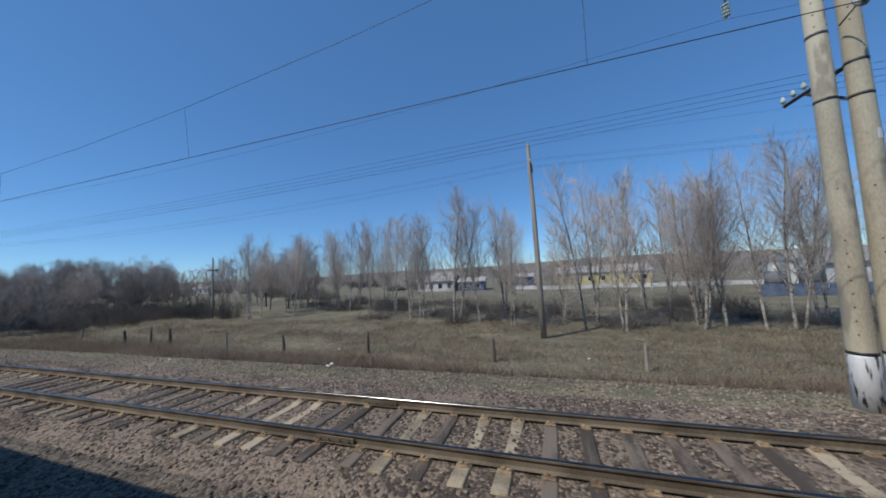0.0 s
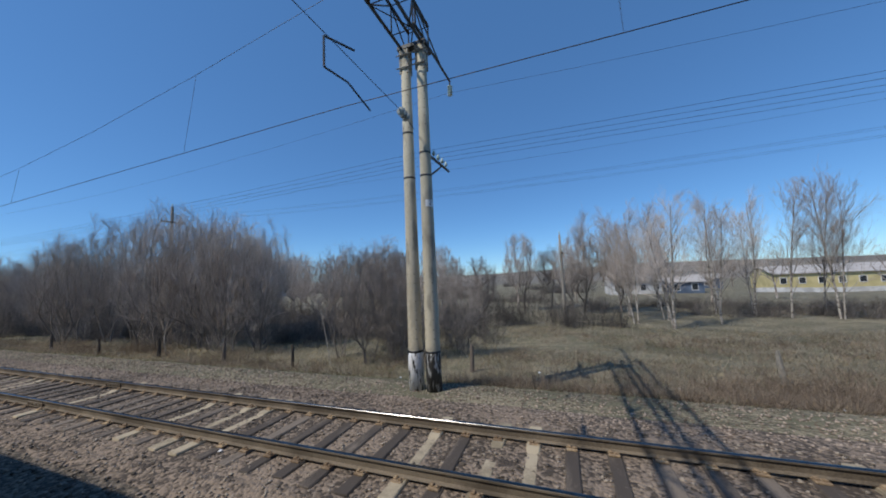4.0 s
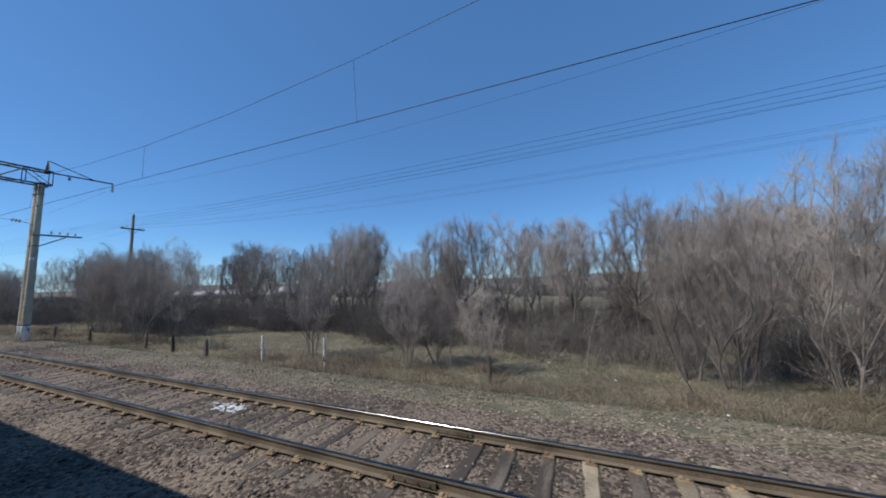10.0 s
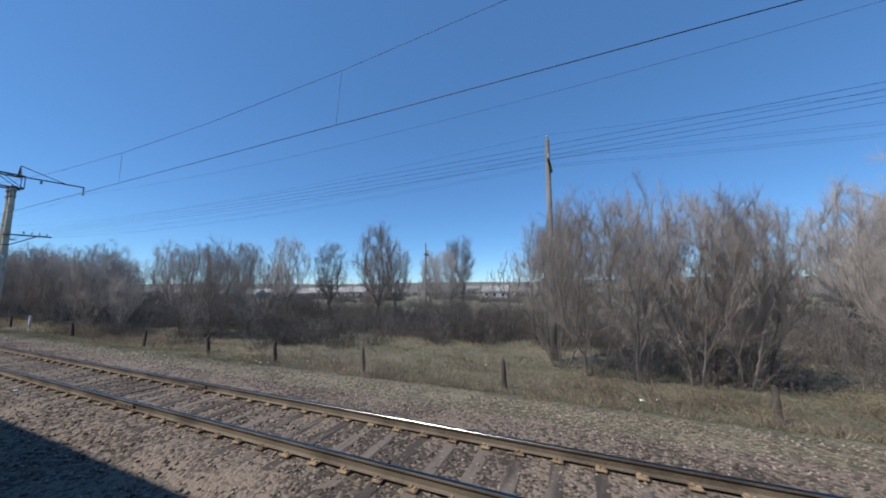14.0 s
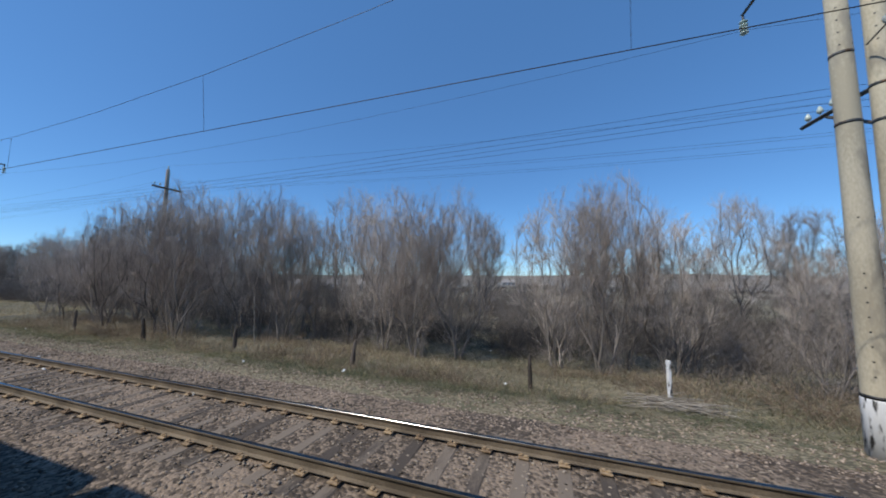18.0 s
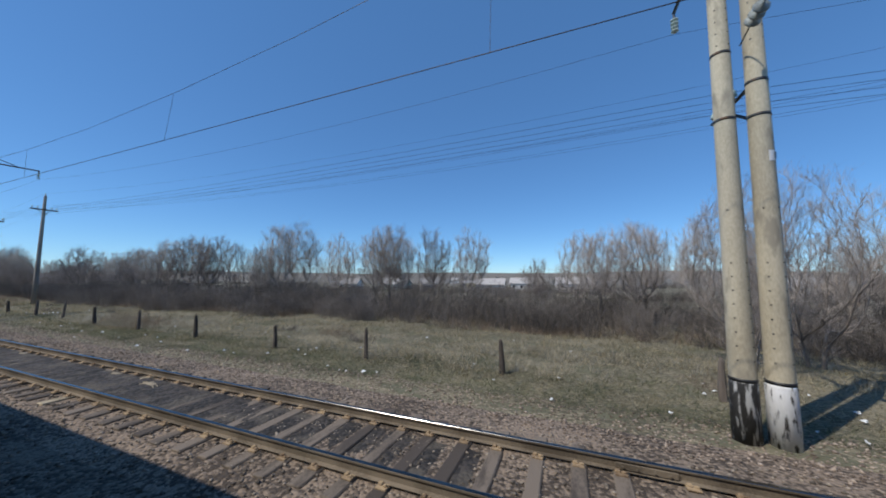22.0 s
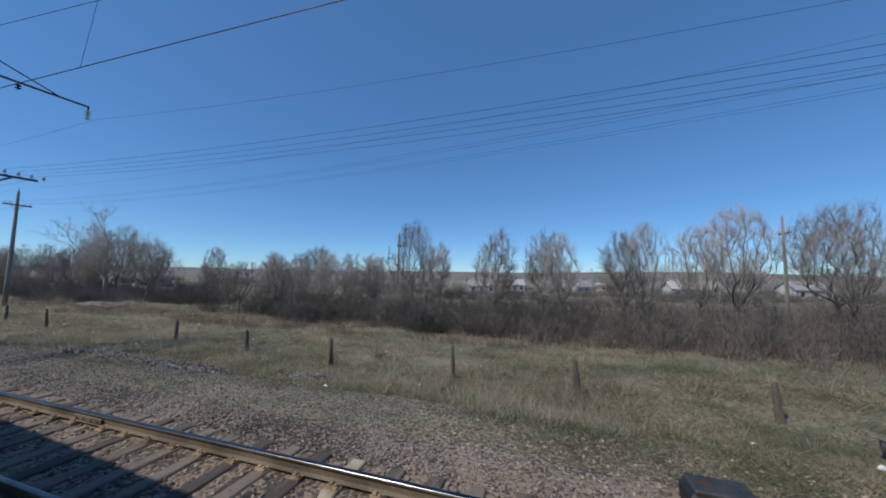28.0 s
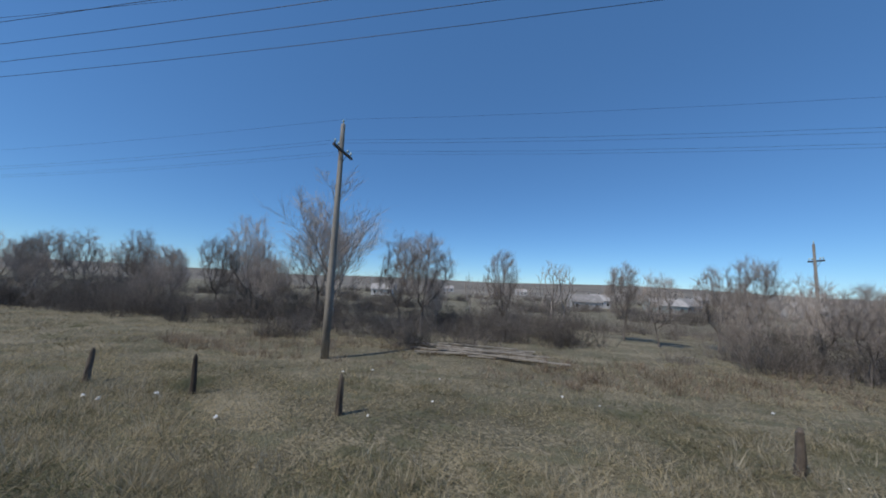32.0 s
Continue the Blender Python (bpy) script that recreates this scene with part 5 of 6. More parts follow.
trees([(-367.2, 32, 6.0), (-372.6, 40, 7.2), (-378.9, 33, 6.3), (-385.2, 37, 7.3), (-392.4, 40, 7.6), (-402.3, 35, 7.6), (-409.5, 33, 7.6), (-415.8, 42, 8.5), (-421.2, 32, 7.6), (-427.5, 38, 8.5), (-369.0, 46, 7.6), (-387.0, 50, 8.5), (-406.8, 52, 9.3), (-424.8, 48, 9.3)], "crown", L_CROWN, "spreading trees down the line", 0.9)
trees([(-366, 32, 4.8), (-378, 30, 5.4), (-388, 28, 5), (-395, 27, 6), (-404, 26, 6), (-414, 25, 6.4), (-424, 25, 6.4), (-352, 33, 4.4)], "willow", L_WILLOW, "willows down the line")
trees([(-332.5, 27, 4.6), (-329, 28, 4.9), (-325.5, 27.2, 5), (-322, 28.4, 5.2), (-318, 27.2, 5.4), (-314, 28, 5.2)], "willow", L_WILLOW, "willows in the brush")
far_rng = random.Random(77)
for k in range(150):
    fx = -480 + 560 * (k + far_rng.random()) / 150
    tree(fx, far_rng.uniform(85, 230), far_rng.uniform(5.5, 9), "crown", "small bare tree among the distant village gardens", 1.2, "distant village trees")
trees([(-505, 57, 12), (-478, 44, 11), (-450, 48, 12), (-432, 42, 11), (-492, 36, 11), (-460, 33, 10), (-440, 29, 10), (-540, 47, 12), (-576, 38, 12), (-470, 25, 9.5), (-505, 27, 10), (-530, 31, 11), (-612, 44, 13), (-560, 27, 11), (-585, 57, 13)], "crown", L_CROWN, "spreading trees far down the line", 1.3)


# woods and garden trees in the distance, one mesh
low = [tree_meshes(60 + k, "crown", True) for k in range(4)]
low = [(np.array(g.v), g.f) for g in low]
woods = Geo()
for k, (x, y, h, wide) in enumerate(FAR_TREES):
    co, faces = low[k % 4]
    s, a, base = h / 10.0, k * 2.4, len(woods.v)
    w = s * wide
    p = np.stack([(co[:, 0] * math.cos(a) - co[:, 1] * math.sin(a)) * w + x, (co[:, 0] * math.sin(a) + co[:, 1] * math.cos(a)) * w + y, co[:, 2] * s + ground_at(x, y)], -1)
    woods.v.extend(map(tuple, p.tolist()))
    woods.f.extend([tuple(i + base for i in f) for f in faces])
woods.s = [0] * len(woods.f)
tagged(new("distant_trees", woods.mesh("distant_trees", TWIG)), "bare trees in the distance among village gardens", "trees", kind="stuff")


def brush_mesh(seed, length, depth, h, count):
    """A tangle of thin stems, as one patch of brushwood."""
    r_ = random.Random(seed)
    g = Geo()
    clumps = [(r_.uniform(-length / 2, length / 2), r_.uniform(-depth / 2, depth / 2), r_.uniform(0.55, 1.15)) for _ in range(26)]
    for _ in range(count):
        cx, cy, s = clumps[r_.randrange(26)]
        a, t = r_.uniform(0, 6.28), abs(r_.gauss(0, 0.75))
        p = Vector((cx + r_.gauss(0, 0.5), cy + r_.gauss(0, 0.4), -0.3))
        d = Vector((math.cos(a) * t, math.sin(a) * t, 1)).normalized()
        hh = h * s * r_.uniform(0.45, 1.1)
        m = p + d * hh * 0.5
        d2 = (d + Vector((r_.gauss(0, 0.3), r_.gauss(0, 0.3), 0.05))).normalized()
        end = m + d2 * hh * 0.5
        g.tube([p, m, end], [0.011, 0.008], 3, cap=False, tip=True)
        for _k in range(8):
            q = p.lerp(m, r_.uniform(0.3, 1)) if _k < 2 else m.lerp(end, r_.uniform(0, 0.8))
            e = away(d2, r_.uniform(0.4, 1.3), r_)
            g.tube([q, q + e * hh * r_.uniform(0.12, 0.36)], [0.0062], 3, cap=False, tip=True)
    return g.mesh("brushwood", BRUSH)


BRUSH_PATCH = [brush_mesh(k, 15, 6, 2.7, 1200) for k in range(4)]


def brush(rows, label="dense dark brown leafless brushwood"):
    for x, y, s in rows:
        ob = new("brushwood", BRUSH_PATCH[tree_rng.randrange(4)])
        ob.location, ob.scale = (x, y, ground_at(x, y)), (1.0, 1.0, s)
        ob.rotation_euler = (0, 0, tree_rng.choice((0, math.pi)) + tree_rng.uniform(-0.12, 0.12))
        tagged(ob, label, "brushwood", kind="stuff")


brush([(-38 - 11.9 * k, 27.5 + 2 * math.sin(k * 1.3), 1.1 + 0.3 * math.sin(k * 2.1)) for k in range(1, 24)])
brush([(-44 - 11.9 * k, 22.5 + 1.5 * math.sin(k * 0.9), 0.85 + 0.2 * math.sin(k * 1.7)) for k in range(5, 16)])
brush([(-102 - 12.8 * k, 33 + 3 * math.sin(k), 1.4 if k < 9 else 1.1) for k in range(26) if k not in (17, 18)])
brush([(-229 - 11.7 * k, 21.5 + 1.2 * math.sin(k * 1.1), 1.05 + 0.2 * math.sin(k * 1.7)) for k in range(6)] + [(-299, 23.6, 0.85), (-310.6, 24.6, 0.8)])
brush([(-236 - 10.8 * k, 24.5 + 1.2 * math.sin(k * 2.1), 1.1) for k in range(8)])
brush([(-55 - 24 * k, 56 + 13 * math.sin(k * 1.9), 1.1) for k in range(18)])
brush([(-241.6, 97, 1), (-257.8, 100.9, 0.9), (-272.2, 97, 1.2), (-284.8, 104.8, 1), (-307.2, 98.9, 1), (-314.6, 102.8, 0.8), (-294.4, 97, 1.1), (-227, 100.9, 1)], "distant bare brushwood among village gardens")
for row_y in (79.5, 108.6, 150):
    for k in range(36):
        bx = -510 + 15 * k + 8 * math.sin(k * 2.7 + row_y)
        if math.sin(k * 1.7 + row_y) > -0.75 and not -40 < bx < 30:
            brush([(bx, row_y + 12 * math.sin(k * 1.3 + row_y), 1.15 + 0.4 * math.sin(k * 2.2))], "distant bare brushwood among village gardens")
brush([(-58.2, 20.4, 1), (-69.5, 21.3, 1.1), (-82.1, 22.3, 1.1), (-92.9, 22.3, 1.1), (-103.6, 19.4, 1.1), (-116.3, 21.3, 1.1), (-129.3, 25.2, 1.2), (-142.4, 24.2, 1.3)])
brush([(-84, 27.5, 1.3), (-72, 28, 1.2), (-95, 30, 1.2), (-60, 30, 1.1), (-67.5, 18.5, 0.8), (-78.1, 18.5, 0.85), (-87.3, 19.4, 0.8), (-59.4, 24.2, 0.9), (-208.8, 18, 0.8), (-198.5, 19, 0.8), (-187.7, 19.4, 0.7), (-217.4, 18.5, 0.7), (-169.4, 17.5, 0.8), (-184.1, 21.8, 1.15), (-142.7, 18.4, 0.8), (-155, 24.7, 1.2), (-163.3, 24.7, 1.2), (-136.1, 24.2, 1.2), (-127.4, 24.7, 1.2), (-354.2, 27.6, 0.85), (-348.3, 31.2, 0.8), (-340, 44, 0.85), (-327, 44, 0.85), (-315, 42, 0.9), (-325.6, 27.2, 1.1), (-324.5, 28.4, 1.0), (-318.5, 25.8, 1.0), (-316, 28, 1.0), (-366, 31, 1.05), (-378, 32.5, 1.1), (-391.1, 32, 1.2), (-406.3, 29, 1.5), (-425.3, 26, 1.6), (-369.3, 36, 1.4), (-383.9, 29.1, 1.5), (-396.8, 26.2, 1.6), (-411.1, 26.2, 1.8), (-349.2, 36.9, 1.2), (-453.8, 21.3, 1.8), (-482.3, 19.4, 2), (-520.3, 21.3, 2)])


brush([(-30.3, 35.9, 0.7), (-16.7, 29.1, 0.5), (-4.2, 27.2, 0.5), (10.1, 28.1, 0.55), (-10, 34.9, 0.8), (4.6, 36.9, 0.8), (-22.9, 40.7, 0.6), (22.5, 31, 0.5), (-36.4, 44.6, 0.7)], "low brown undergrowth below bare poplars")


SHRUB = brush_mesh(9, 1.3, 1.0, 1.5, 110)
for x, y, s in ((-335.6, 26.7, 0.9), (-329.8, 21.8, 0.45), (-308.6, 15, 0.4), (-245.3, 13.1, 0.5), (-250.6, 13.8, 0.45), (-270.1, 14.6, 0.5), (-283.1, 15.5, 0.4), (-167.5, 13.6, 1.1), (-117.5, 12.4, 0.8), (-128.7, 12.8, 0.7), (-180.2, 13.1, 1.1), (-182.6, 14.2, 1.3), (-185.3, 13.4, 0.9), (-187.4, 15.5, 1.3), (-172.8, 12.6, 1), (-166.6, 16, 1.2)):
    ob = tagged(new("shrub", SHRUB), "small bare brown shrub in the grass", "shrub", "small shrubs")
    ob.location, ob.scale = (x, y, ground_at(x, y)), (s, s, s)
    ob.rotation_euler = (0, 0, x)


def weeds_mesh(seed):
    """A low tangle of dead stalks and fallen twigs."""
    r_ = random.Random(seed)
    g = Geo()
    for _ in range(130):
        p = Vector((r_.gauss(0, 0.8), r_.gauss(0, 0.45), -0.05))
        a, t = r_.uniform(0, 6.28), r_.uniform(0.2, 2.2)
        d = Vector((math.cos(a) * t, math.sin(a) * t, 1)).normalized()
        n = r_.uniform(0.35, 1.0)
        g.tube([p, p + d * n], [0.007], 3, cap=False, tip=True)
        for _k in range(3):
            q = p + d * n * r_.uniform(0.3, 0.9)
            g.tube([q, q + away(d, r_.uniform(0.4, 1.0), r_) * n * 0.4], [0.0045], 3, cap=False, tip=True)
    return g.mesh("dead_weeds", WEED_BROWN)


WEEDS = [weeds_mesh(k) for k in range(4)]
pile = Geo()
r_ = random.Random(4)
for k in range(70):
    p, a = Vector((r_.gauss(0, 0.35), r_.gauss(0, 0.2), r_.uniform(0.0, 0.22))), r_.gauss(0.15, 0.35)
    d = Vector((math.cos(a), math.sin(a), r_.uniform(-0.06, 0.1))) * r_.uniform(0.4, 0.9)
    pile.tube([p - d, p + Vector((0, 0, r_.uniform(0, 0.05))), p + d], [0.013, 0.011, 0.006], 4)
ob = tagged(new("twig_pile", pile.mesh("twig_pile", POLE_WOOD)), "pile of cut pale twigs beside the ballast", "twigs", kind="stuff")
ob.location = (-189.9, 9.9, ground_at(-189.9, 9.9))
weed_rng = random.Random(31)
for x0, x1, count in ((-45, -20, 7), (-90, -52, 20), (-124, -90, 16), (-156, -132, 12), (-225, -165, 30), (-305, -230, 10)):
    for k in range(count):
        x, y = weed_rng.uniform(x0, x1), weed_rng.uniform(10.4, 14.0)
        ob = tagged(new("dead_weeds", WEEDS[k % 4]), "low tangle of dead stalks and fallen twigs", "weeds", kind="stuff")
        ob.location = (x, y, ground_at(x, y))
        ob.rotation_euler = (0, 0, weed_rng.uniform(-0.5, 0.5) + math.pi * (k % 2))
        s = weed_rng.uniform(0.6, 1.3)
        ob.scale = (s, s, s * weed_rng.uniform(0.6, 1.1))


# ---- grass ----
def grass(name, count, seed, ymin, ymax, h, label, clumped=0.5, xmin=-400, xmax=22, mat=None, blades=14, spread=0.13, wide=0.008):
    r = np.random.default_rng(seed)
    nc = count // blades
    cx, cy = r.uniform(xmin, xmax, nc), ymin + (ymax - ymin) * r.uniform(0, 1, nc) ** 1.25
    keep = (np.sin(cx * 0.31 + np.sin(cy * 0.7)) + np.sin(cy * 0.9 + cx * 0.13) + r.normal(0, 0.9, nc)) > -clumped
    keep &= ~((cx > -326) & (cx < -302) & (cy < 9.3 + 0.5 * np.sin(cx * 0.9)))
    cx, cy = cx[keep], cy[keep]
    size = r.uniform(0.4, 1.3, len(cx))
    k = np.repeat(np.arange(len(cx)), blades)
    n = len(k)
    x, y = cx[k] + r.normal(0, spread, n), cy[k] + r.normal(0, spread, n)
    z = np.maximum(height(x, y), np.where(y < 8.7, bed_profile(x, y), -9)) - 0.02
    a, hh = r.uniform(0, np.pi, n), h * size[k] * r.uniform(0.4, 1.2, n)
    w = wide * (0.7 + 0.8 * r.random(n))
    lean = r.normal(0, 0.4, (n, 2)) * hh[:, None] + np.stack([x - cx[k], y - cy[k]], -1) * 0.8
    v = np.empty((n, 3, 3))
    v[:, 0] = np.stack([x - w * np.cos(a), y - w * np.sin(a), z], -1)
    v[:, 1] = np.stack([x + w * np.cos(a), y + w * np.sin(a), z], -1)
    v[:, 2] = np.stack([x + lean[:, 0], y + lean[:, 1], z + hh], -1)
    me = bpy.data.meshes.new(name)
    me.vertices.add(n * 3)
    me.vertices.foreach_set("co", v.ravel())
    me.loops.add(n * 3)
    me.loops.foreach_set("vertex_index", np.arange(n * 3, dtype=np.int32))
    me.polygons.add(n)
    me.polygons.foreach_set("loop_start", np.arange(0, n * 3, 3, dtype=np.int32))
    me.materials.append(mat or GRASS)
    me.update(calc_edges=True)
    return tagged(new(name, me), label, "grass", kind="stuff")


grass("meadow_grass", 700000, 21, 9.4, 27, 0.17, "withered tan and olive meadow grass", 1.8, spread=0.22, wide=0.011)
grass("verge_grass", 400000, 22, 8.5, 11.5, 0.12, "short greenish grass at the ballast edge", 1.2, xmax=-162, mat=GRASS_GREEN, spread=0.16, wide=0.007)
grass("green_turf", 280000, 24, 9.0, 20, 0.1, "low green spring turf between dry tufts", 0.1, xmax=-45, mat=GRASS_GREEN, spread=0.25, wide=0.009)
grass("tall_tufts", 90000, 23, 10.2, 30, 0.5, "tall straw-coloured grass tufts", -0.9, mat=STRAW, blades=18, spread=0.08, wide=0.008)
grass("near_meadow", 260000, 25, 7.6, 17, 0.15, "thin withered grass beside the track", 1.2, -385, -292, spread=0.2, wide=0.007)
grass("near_turf", 260000, 26, 7.4, 17, 0.09, "low green turf beside the track", 1.0, -385, -292, GRASS_GREEN, spread=0.2, wide=0.006)
grass("straw_tufts", 60000, 27, 10.4, 14.5, 0.3, "pale straw tufts along the fence", -0.2, -268, -205, STRAW, 22, 0.09, 0.009)
grass("dry_tussocks", 150000, 29, 9.3, 13.0, 0.5, "brown withered weeds beside the track", 0.9, -50, 22, WEED_BROWN, 22, 0.16, 0.005)
grass("brown_weeds", 120000, 30, 12.0, 26.0, 0.35, "brown withered weeds in the meadow", 0.2, -50, 22, WEED_BROWN, 20, 0.2, 0.007)
grass("brown_verge", 110000, 33, 9.4, 13.5, 0.4, "brown withered weeds along the thickets", 0.0, -226, -52, WEED_BROWN, 20, 0.16, 0.006)
grass("reed_fringe", 60000, 35, 19.5, 25.0, 0.6, "tall brown grass along the foot of the brushwood", 0.2, -365, -212, WEED_BROWN, 20, 0.16, 0.009)
grass("dry_stalks", 80000, 28, 9.0, 14, 0.45, "pale straw tufts beside the masts", -0.4, -365, -300, STRAW, 20, 0.09, 0.006)

# ---- litter ----
for k in range(300):
    g = Geo()
    r_ = random.Random(900 + k)
    n = 7
    s = r_.uniform(0.025, 0.08)
    ring = [(math.cos(a) * s * r_.uniform(0.5, 1.3), math.sin(a) * s * r_.uniform(0.5, 1.3), r_.uniform(0, s * 0.5)) for a in np.linspace(0, 6.28, n + 1)[:-1]]
    g.loft([ring, [(x * 0.6, y * 0.6, z + s * r_.uniform(0.2, 0.7)) for x, y, z in ring]])
    x, y = r_.uniform(-360, 5) if k < 150 else r_.uniform(-300, -230), r_.choice((r_.uniform(7.6, 12), r_.uniform(9, 17), r_.uniform(3.6, 6.6)))
    ob = tagged(new("litter", g.mesh("litter", SCRAP)), "crumpled white scrap of litter on the ground", "litter", "scattered litter")
    if k >= 150:
        y = r_.uniform(8.4, 11.8)
    if k >= 250:
        x, y = r_.uniform(-360, -304), r_.uniform(9, 19)
    ob.location = (x, y, max(ground_at(x, y), float(bed_profile(x, y)) if y < 8.6 else -9) + (0.05 if y > 8.6 else 0.01))
    ob.rotation_euler = (r_.uniform(-0.3, 0.3), r_.uniform(-0.3, 0.3), 0)


old = tagged(new("old_sleeper", Geo().box(0, 0, 0, 1.5, 0.22, 0.14, 0.015).mesh("old_sleeper", TIMBER)), "dark old sleeper lying on the ballast", "sleeper")
old.location, old.rotation_euler = (-95.3, 7.4, -0.27), (0.12, 0.0, 1.45)


def lime_spill(x, y, lx, ly, count, label):
    r_ = random.Random(int(-x))
    g = Geo()
    for _ in range(count):
        p = Vector((r_.gauss(0, lx), r_.gauss(0, ly), r_.uniform(0.01, 0.03)))
        s = r_.uniform(0.012, 0.045)
        g.loft([[tuple(p + Vector((math.cos(a) * s * r_.uniform(0.6, 1.2), math.sin(a) * s * 0.8, dz))) for a in (0, 1.2, 2.6, 3.8, 5.1)] for dz in (0, s * 0.4)])
    ob = tagged(new("lime_spill", g.mesh("lime_spill", SCRAP)), label, "spill", kind="stuff")
    ob.location = (x, y, float(bed_profile(x, y)))


lime_spill(-78.9, 7.0, 0.75, 0.14, 150, "white lime flakes spilled along the rail")
lime_spill(-115.7, 5.4, 0.25, 0.1, 120, "white flakes scattered between the rails")
for k in range(16):
    r_ = random.Random(500 + k)
    x, y = r_.choice((r_.uniform(-88, -54), r_.uniform(-88, -54), r_.uniform(-120, -95), r_.uniform(-221, -166))), r_.uniform(12.0, 14.0)
    g = Geo()
    d = Vector((r_.uniform(-1, 1), r_.uniform(-0.5, 0.5), r_.choice((0.12, 0.5, 2.0)))).normalized()
    pts, ways = limb(g, Vector((0, 0, -0.05)), d, r_.uniform(1.6, 3.6), 0.022, 5, r_, 0.0, 0.08, 4)
    for j in range(4):
        q, w = along(pts, ways, r_.uniform(0.3, 0.9))
        limb(g, q, away(w, 0.6, r_), r_.uniform(0.4, 0.9), 0.01, 3, r_, 0.0, 0.15, 2)
    ob = tagged(new("dead_branch", g.mesh("dead_branch", BARK_PALE)), "pale dead branch fallen at the thicket's edge", "branch", "dead branches")
    ob.location = (x, y, ground_at(x, y))


# ---- houses beyond the brush ----
def house(x, y, w, d, h, wall, roof_h=1.6, turn=0.0, label="low whitewashed village house with a grey pitched roof", windows=3, z=None):
    z = ground_at(x, y) if z is None else z
    root = thing("house", label, "house", "village houses", at=(x, y, z))
    root.rotation_euler = (0, 0, turn)
    part("wall", Geo().box(0, 0, h / 2 - 0.2, w, d, h + 0.4), wall, root)
    g = Geo()
    o = 0.4
    prof = lambda xx: [(xx, -d / 2 - o, h - 0.05), (xx, -d / 2 - o, h + 0.08), (xx, 0, h + roof_h + 0.1), (xx, d / 2 + o, h + 0.08), (xx, d / 2 + o, h - 0.05), (xx, 0, h + roof_h - 0.05)]
    g.loft([prof(-w / 2 - o), prof(w / 2 + o)])
    roof = part("roof", g, ROOF_GREY, root)
    for s in (-1, 1):
        gable = Geo()
        gable.loft([[(s * (w / 2 - 0.15), -d / 2, h), (s * (w / 2 - 0.15), d / 2, h), (s * (w / 2 - 0.15), 0, h + roof_h)], [(s * w / 2, -d / 2, h), (s * w / 2, d / 2, h), (s * w / 2, 0, h + roof_h)]])
        part("gable", gable, wall, root)
    part("chimney", Geo().box(w * 0.2, 0.5, h + roof_h + 0.1, 0.6, 0.6, 1.4, 0.03), ROOF_GREY, roof)
    for k in range(windows):
        wx = -w / 2 + w * (k + 0.5) / windows
        fr = part("window", Geo().box(wx, -d / 2 - 0.02, h * 0.55, 1.15, 0.08, 1.35, 0.01), WHITE, root)
        part("pane", Geo().box(wx, -d / 2 - 0.06, h * 0.55, 0.95, 0.03, 1.15, 0.005), PANE, fr)
    return root


for x, y, w, t in ((-132, 270, 9, 0.6), (-178.8, 118, 9, 0.1), (-223.7, 230, 9, 0.4), (-236, 110, 9, 0.2), (-253.1, 124, 8, 0.05), (-262, 111, 9.5, 0.1), (-289, 118, 7, 0.5), (-329.5, 260, 8, 0.2), (-320.8, 110, 8.5, 0.1), (-312, 128, 7, 0.3), (-347.2, 240, 9, 0.7), (-391.8, 128, 8, 0.2), (-385.4, 250, 9, 0.4), (-421, 220, 9, 0.1)):
    house(x, y, w, 5.5, 2.4, HOUSE_WHITE, 2.1, t, "low whitewashed village house with a grey pitched roof")
house(-298.6, 110, 9, 6, 2.4, HOUSE_GREEN, 1.8, 0.1, "low turquoise village house with a grey pitched roof")
house(-279.1, 150, 12, 6, 2.2, HOUSE_YELLOW, 1.2, 0.1, "long low ochre outbuilding in a village garden", 4)
house(5.4, 92, 21, 9, 3.2, HOUSE_YELLOW, 1.6, 0.0, "long single-storey yellow building with a grey roof", 7)
house(30.1, 60, 10, 7, 3.6, HOUSE_WHITE, 2.0, 0.1, "white plastered house behind bare poplars", 3)
house(-33.5, 75, 9, 6, 2.5, HOUSE_WHITE, 2.0, 0.1, "small pale house half hidden by bare poplars", 4)
house(-14.8, 95, 6, 4, 2.4, BLUE_PAINT, 0.9, 0.0, "small blue boarded shed", 1)
house(-25, 76, 6, 5, 2.1, BLUE_PAINT, 0.9, 0.1, "low blue boarded outbuilding with a pale roof", 2)
wf = thing("garden_fence", "long pale grey garden fence before the yellow building", "fence")
for k in range(30):
    x = -14 + 1.6 * k
    part("fence_panel", Geo().box(x, 73, ground_at(x, 73) + 0.4, 1.6, 0.06, 0.8, 0.01), HOUSE_WHITE, wf)

for x in (20.2, 23.6):
    z = ground_at(x, 51)
    silo = thing("storage_tank", "upright pale grey steel storage tank with a conical top", "tank", "storage tanks", at=(x, 51, z))
    part("shell", Geo().tube([(0, 0, 0.5), (0, 0, 4.4)], 1.15, 24), GALV, silo, smooth=True)
    part("roof", Geo().tube([(0, 0, 4.4), (0, 0, 4.9), (0, 0, 5.0)], [1.2, 0.3, 0.2], 24), GALV, silo)
    for s in (1.5, 2.8, 4.1):
        part("hoop", Geo().tube([(0, 0, s), (0, 0, s + 0.07)], 1.18, 24), STEEL, silo)
    part("footing", Geo().box(0, 0, 0.2, 2.4, 2.4, 0.7, 0.03), POST_GREY, silo)
bf = thing("board_fence", "faded blue board fence before the storage tanks", "fence")
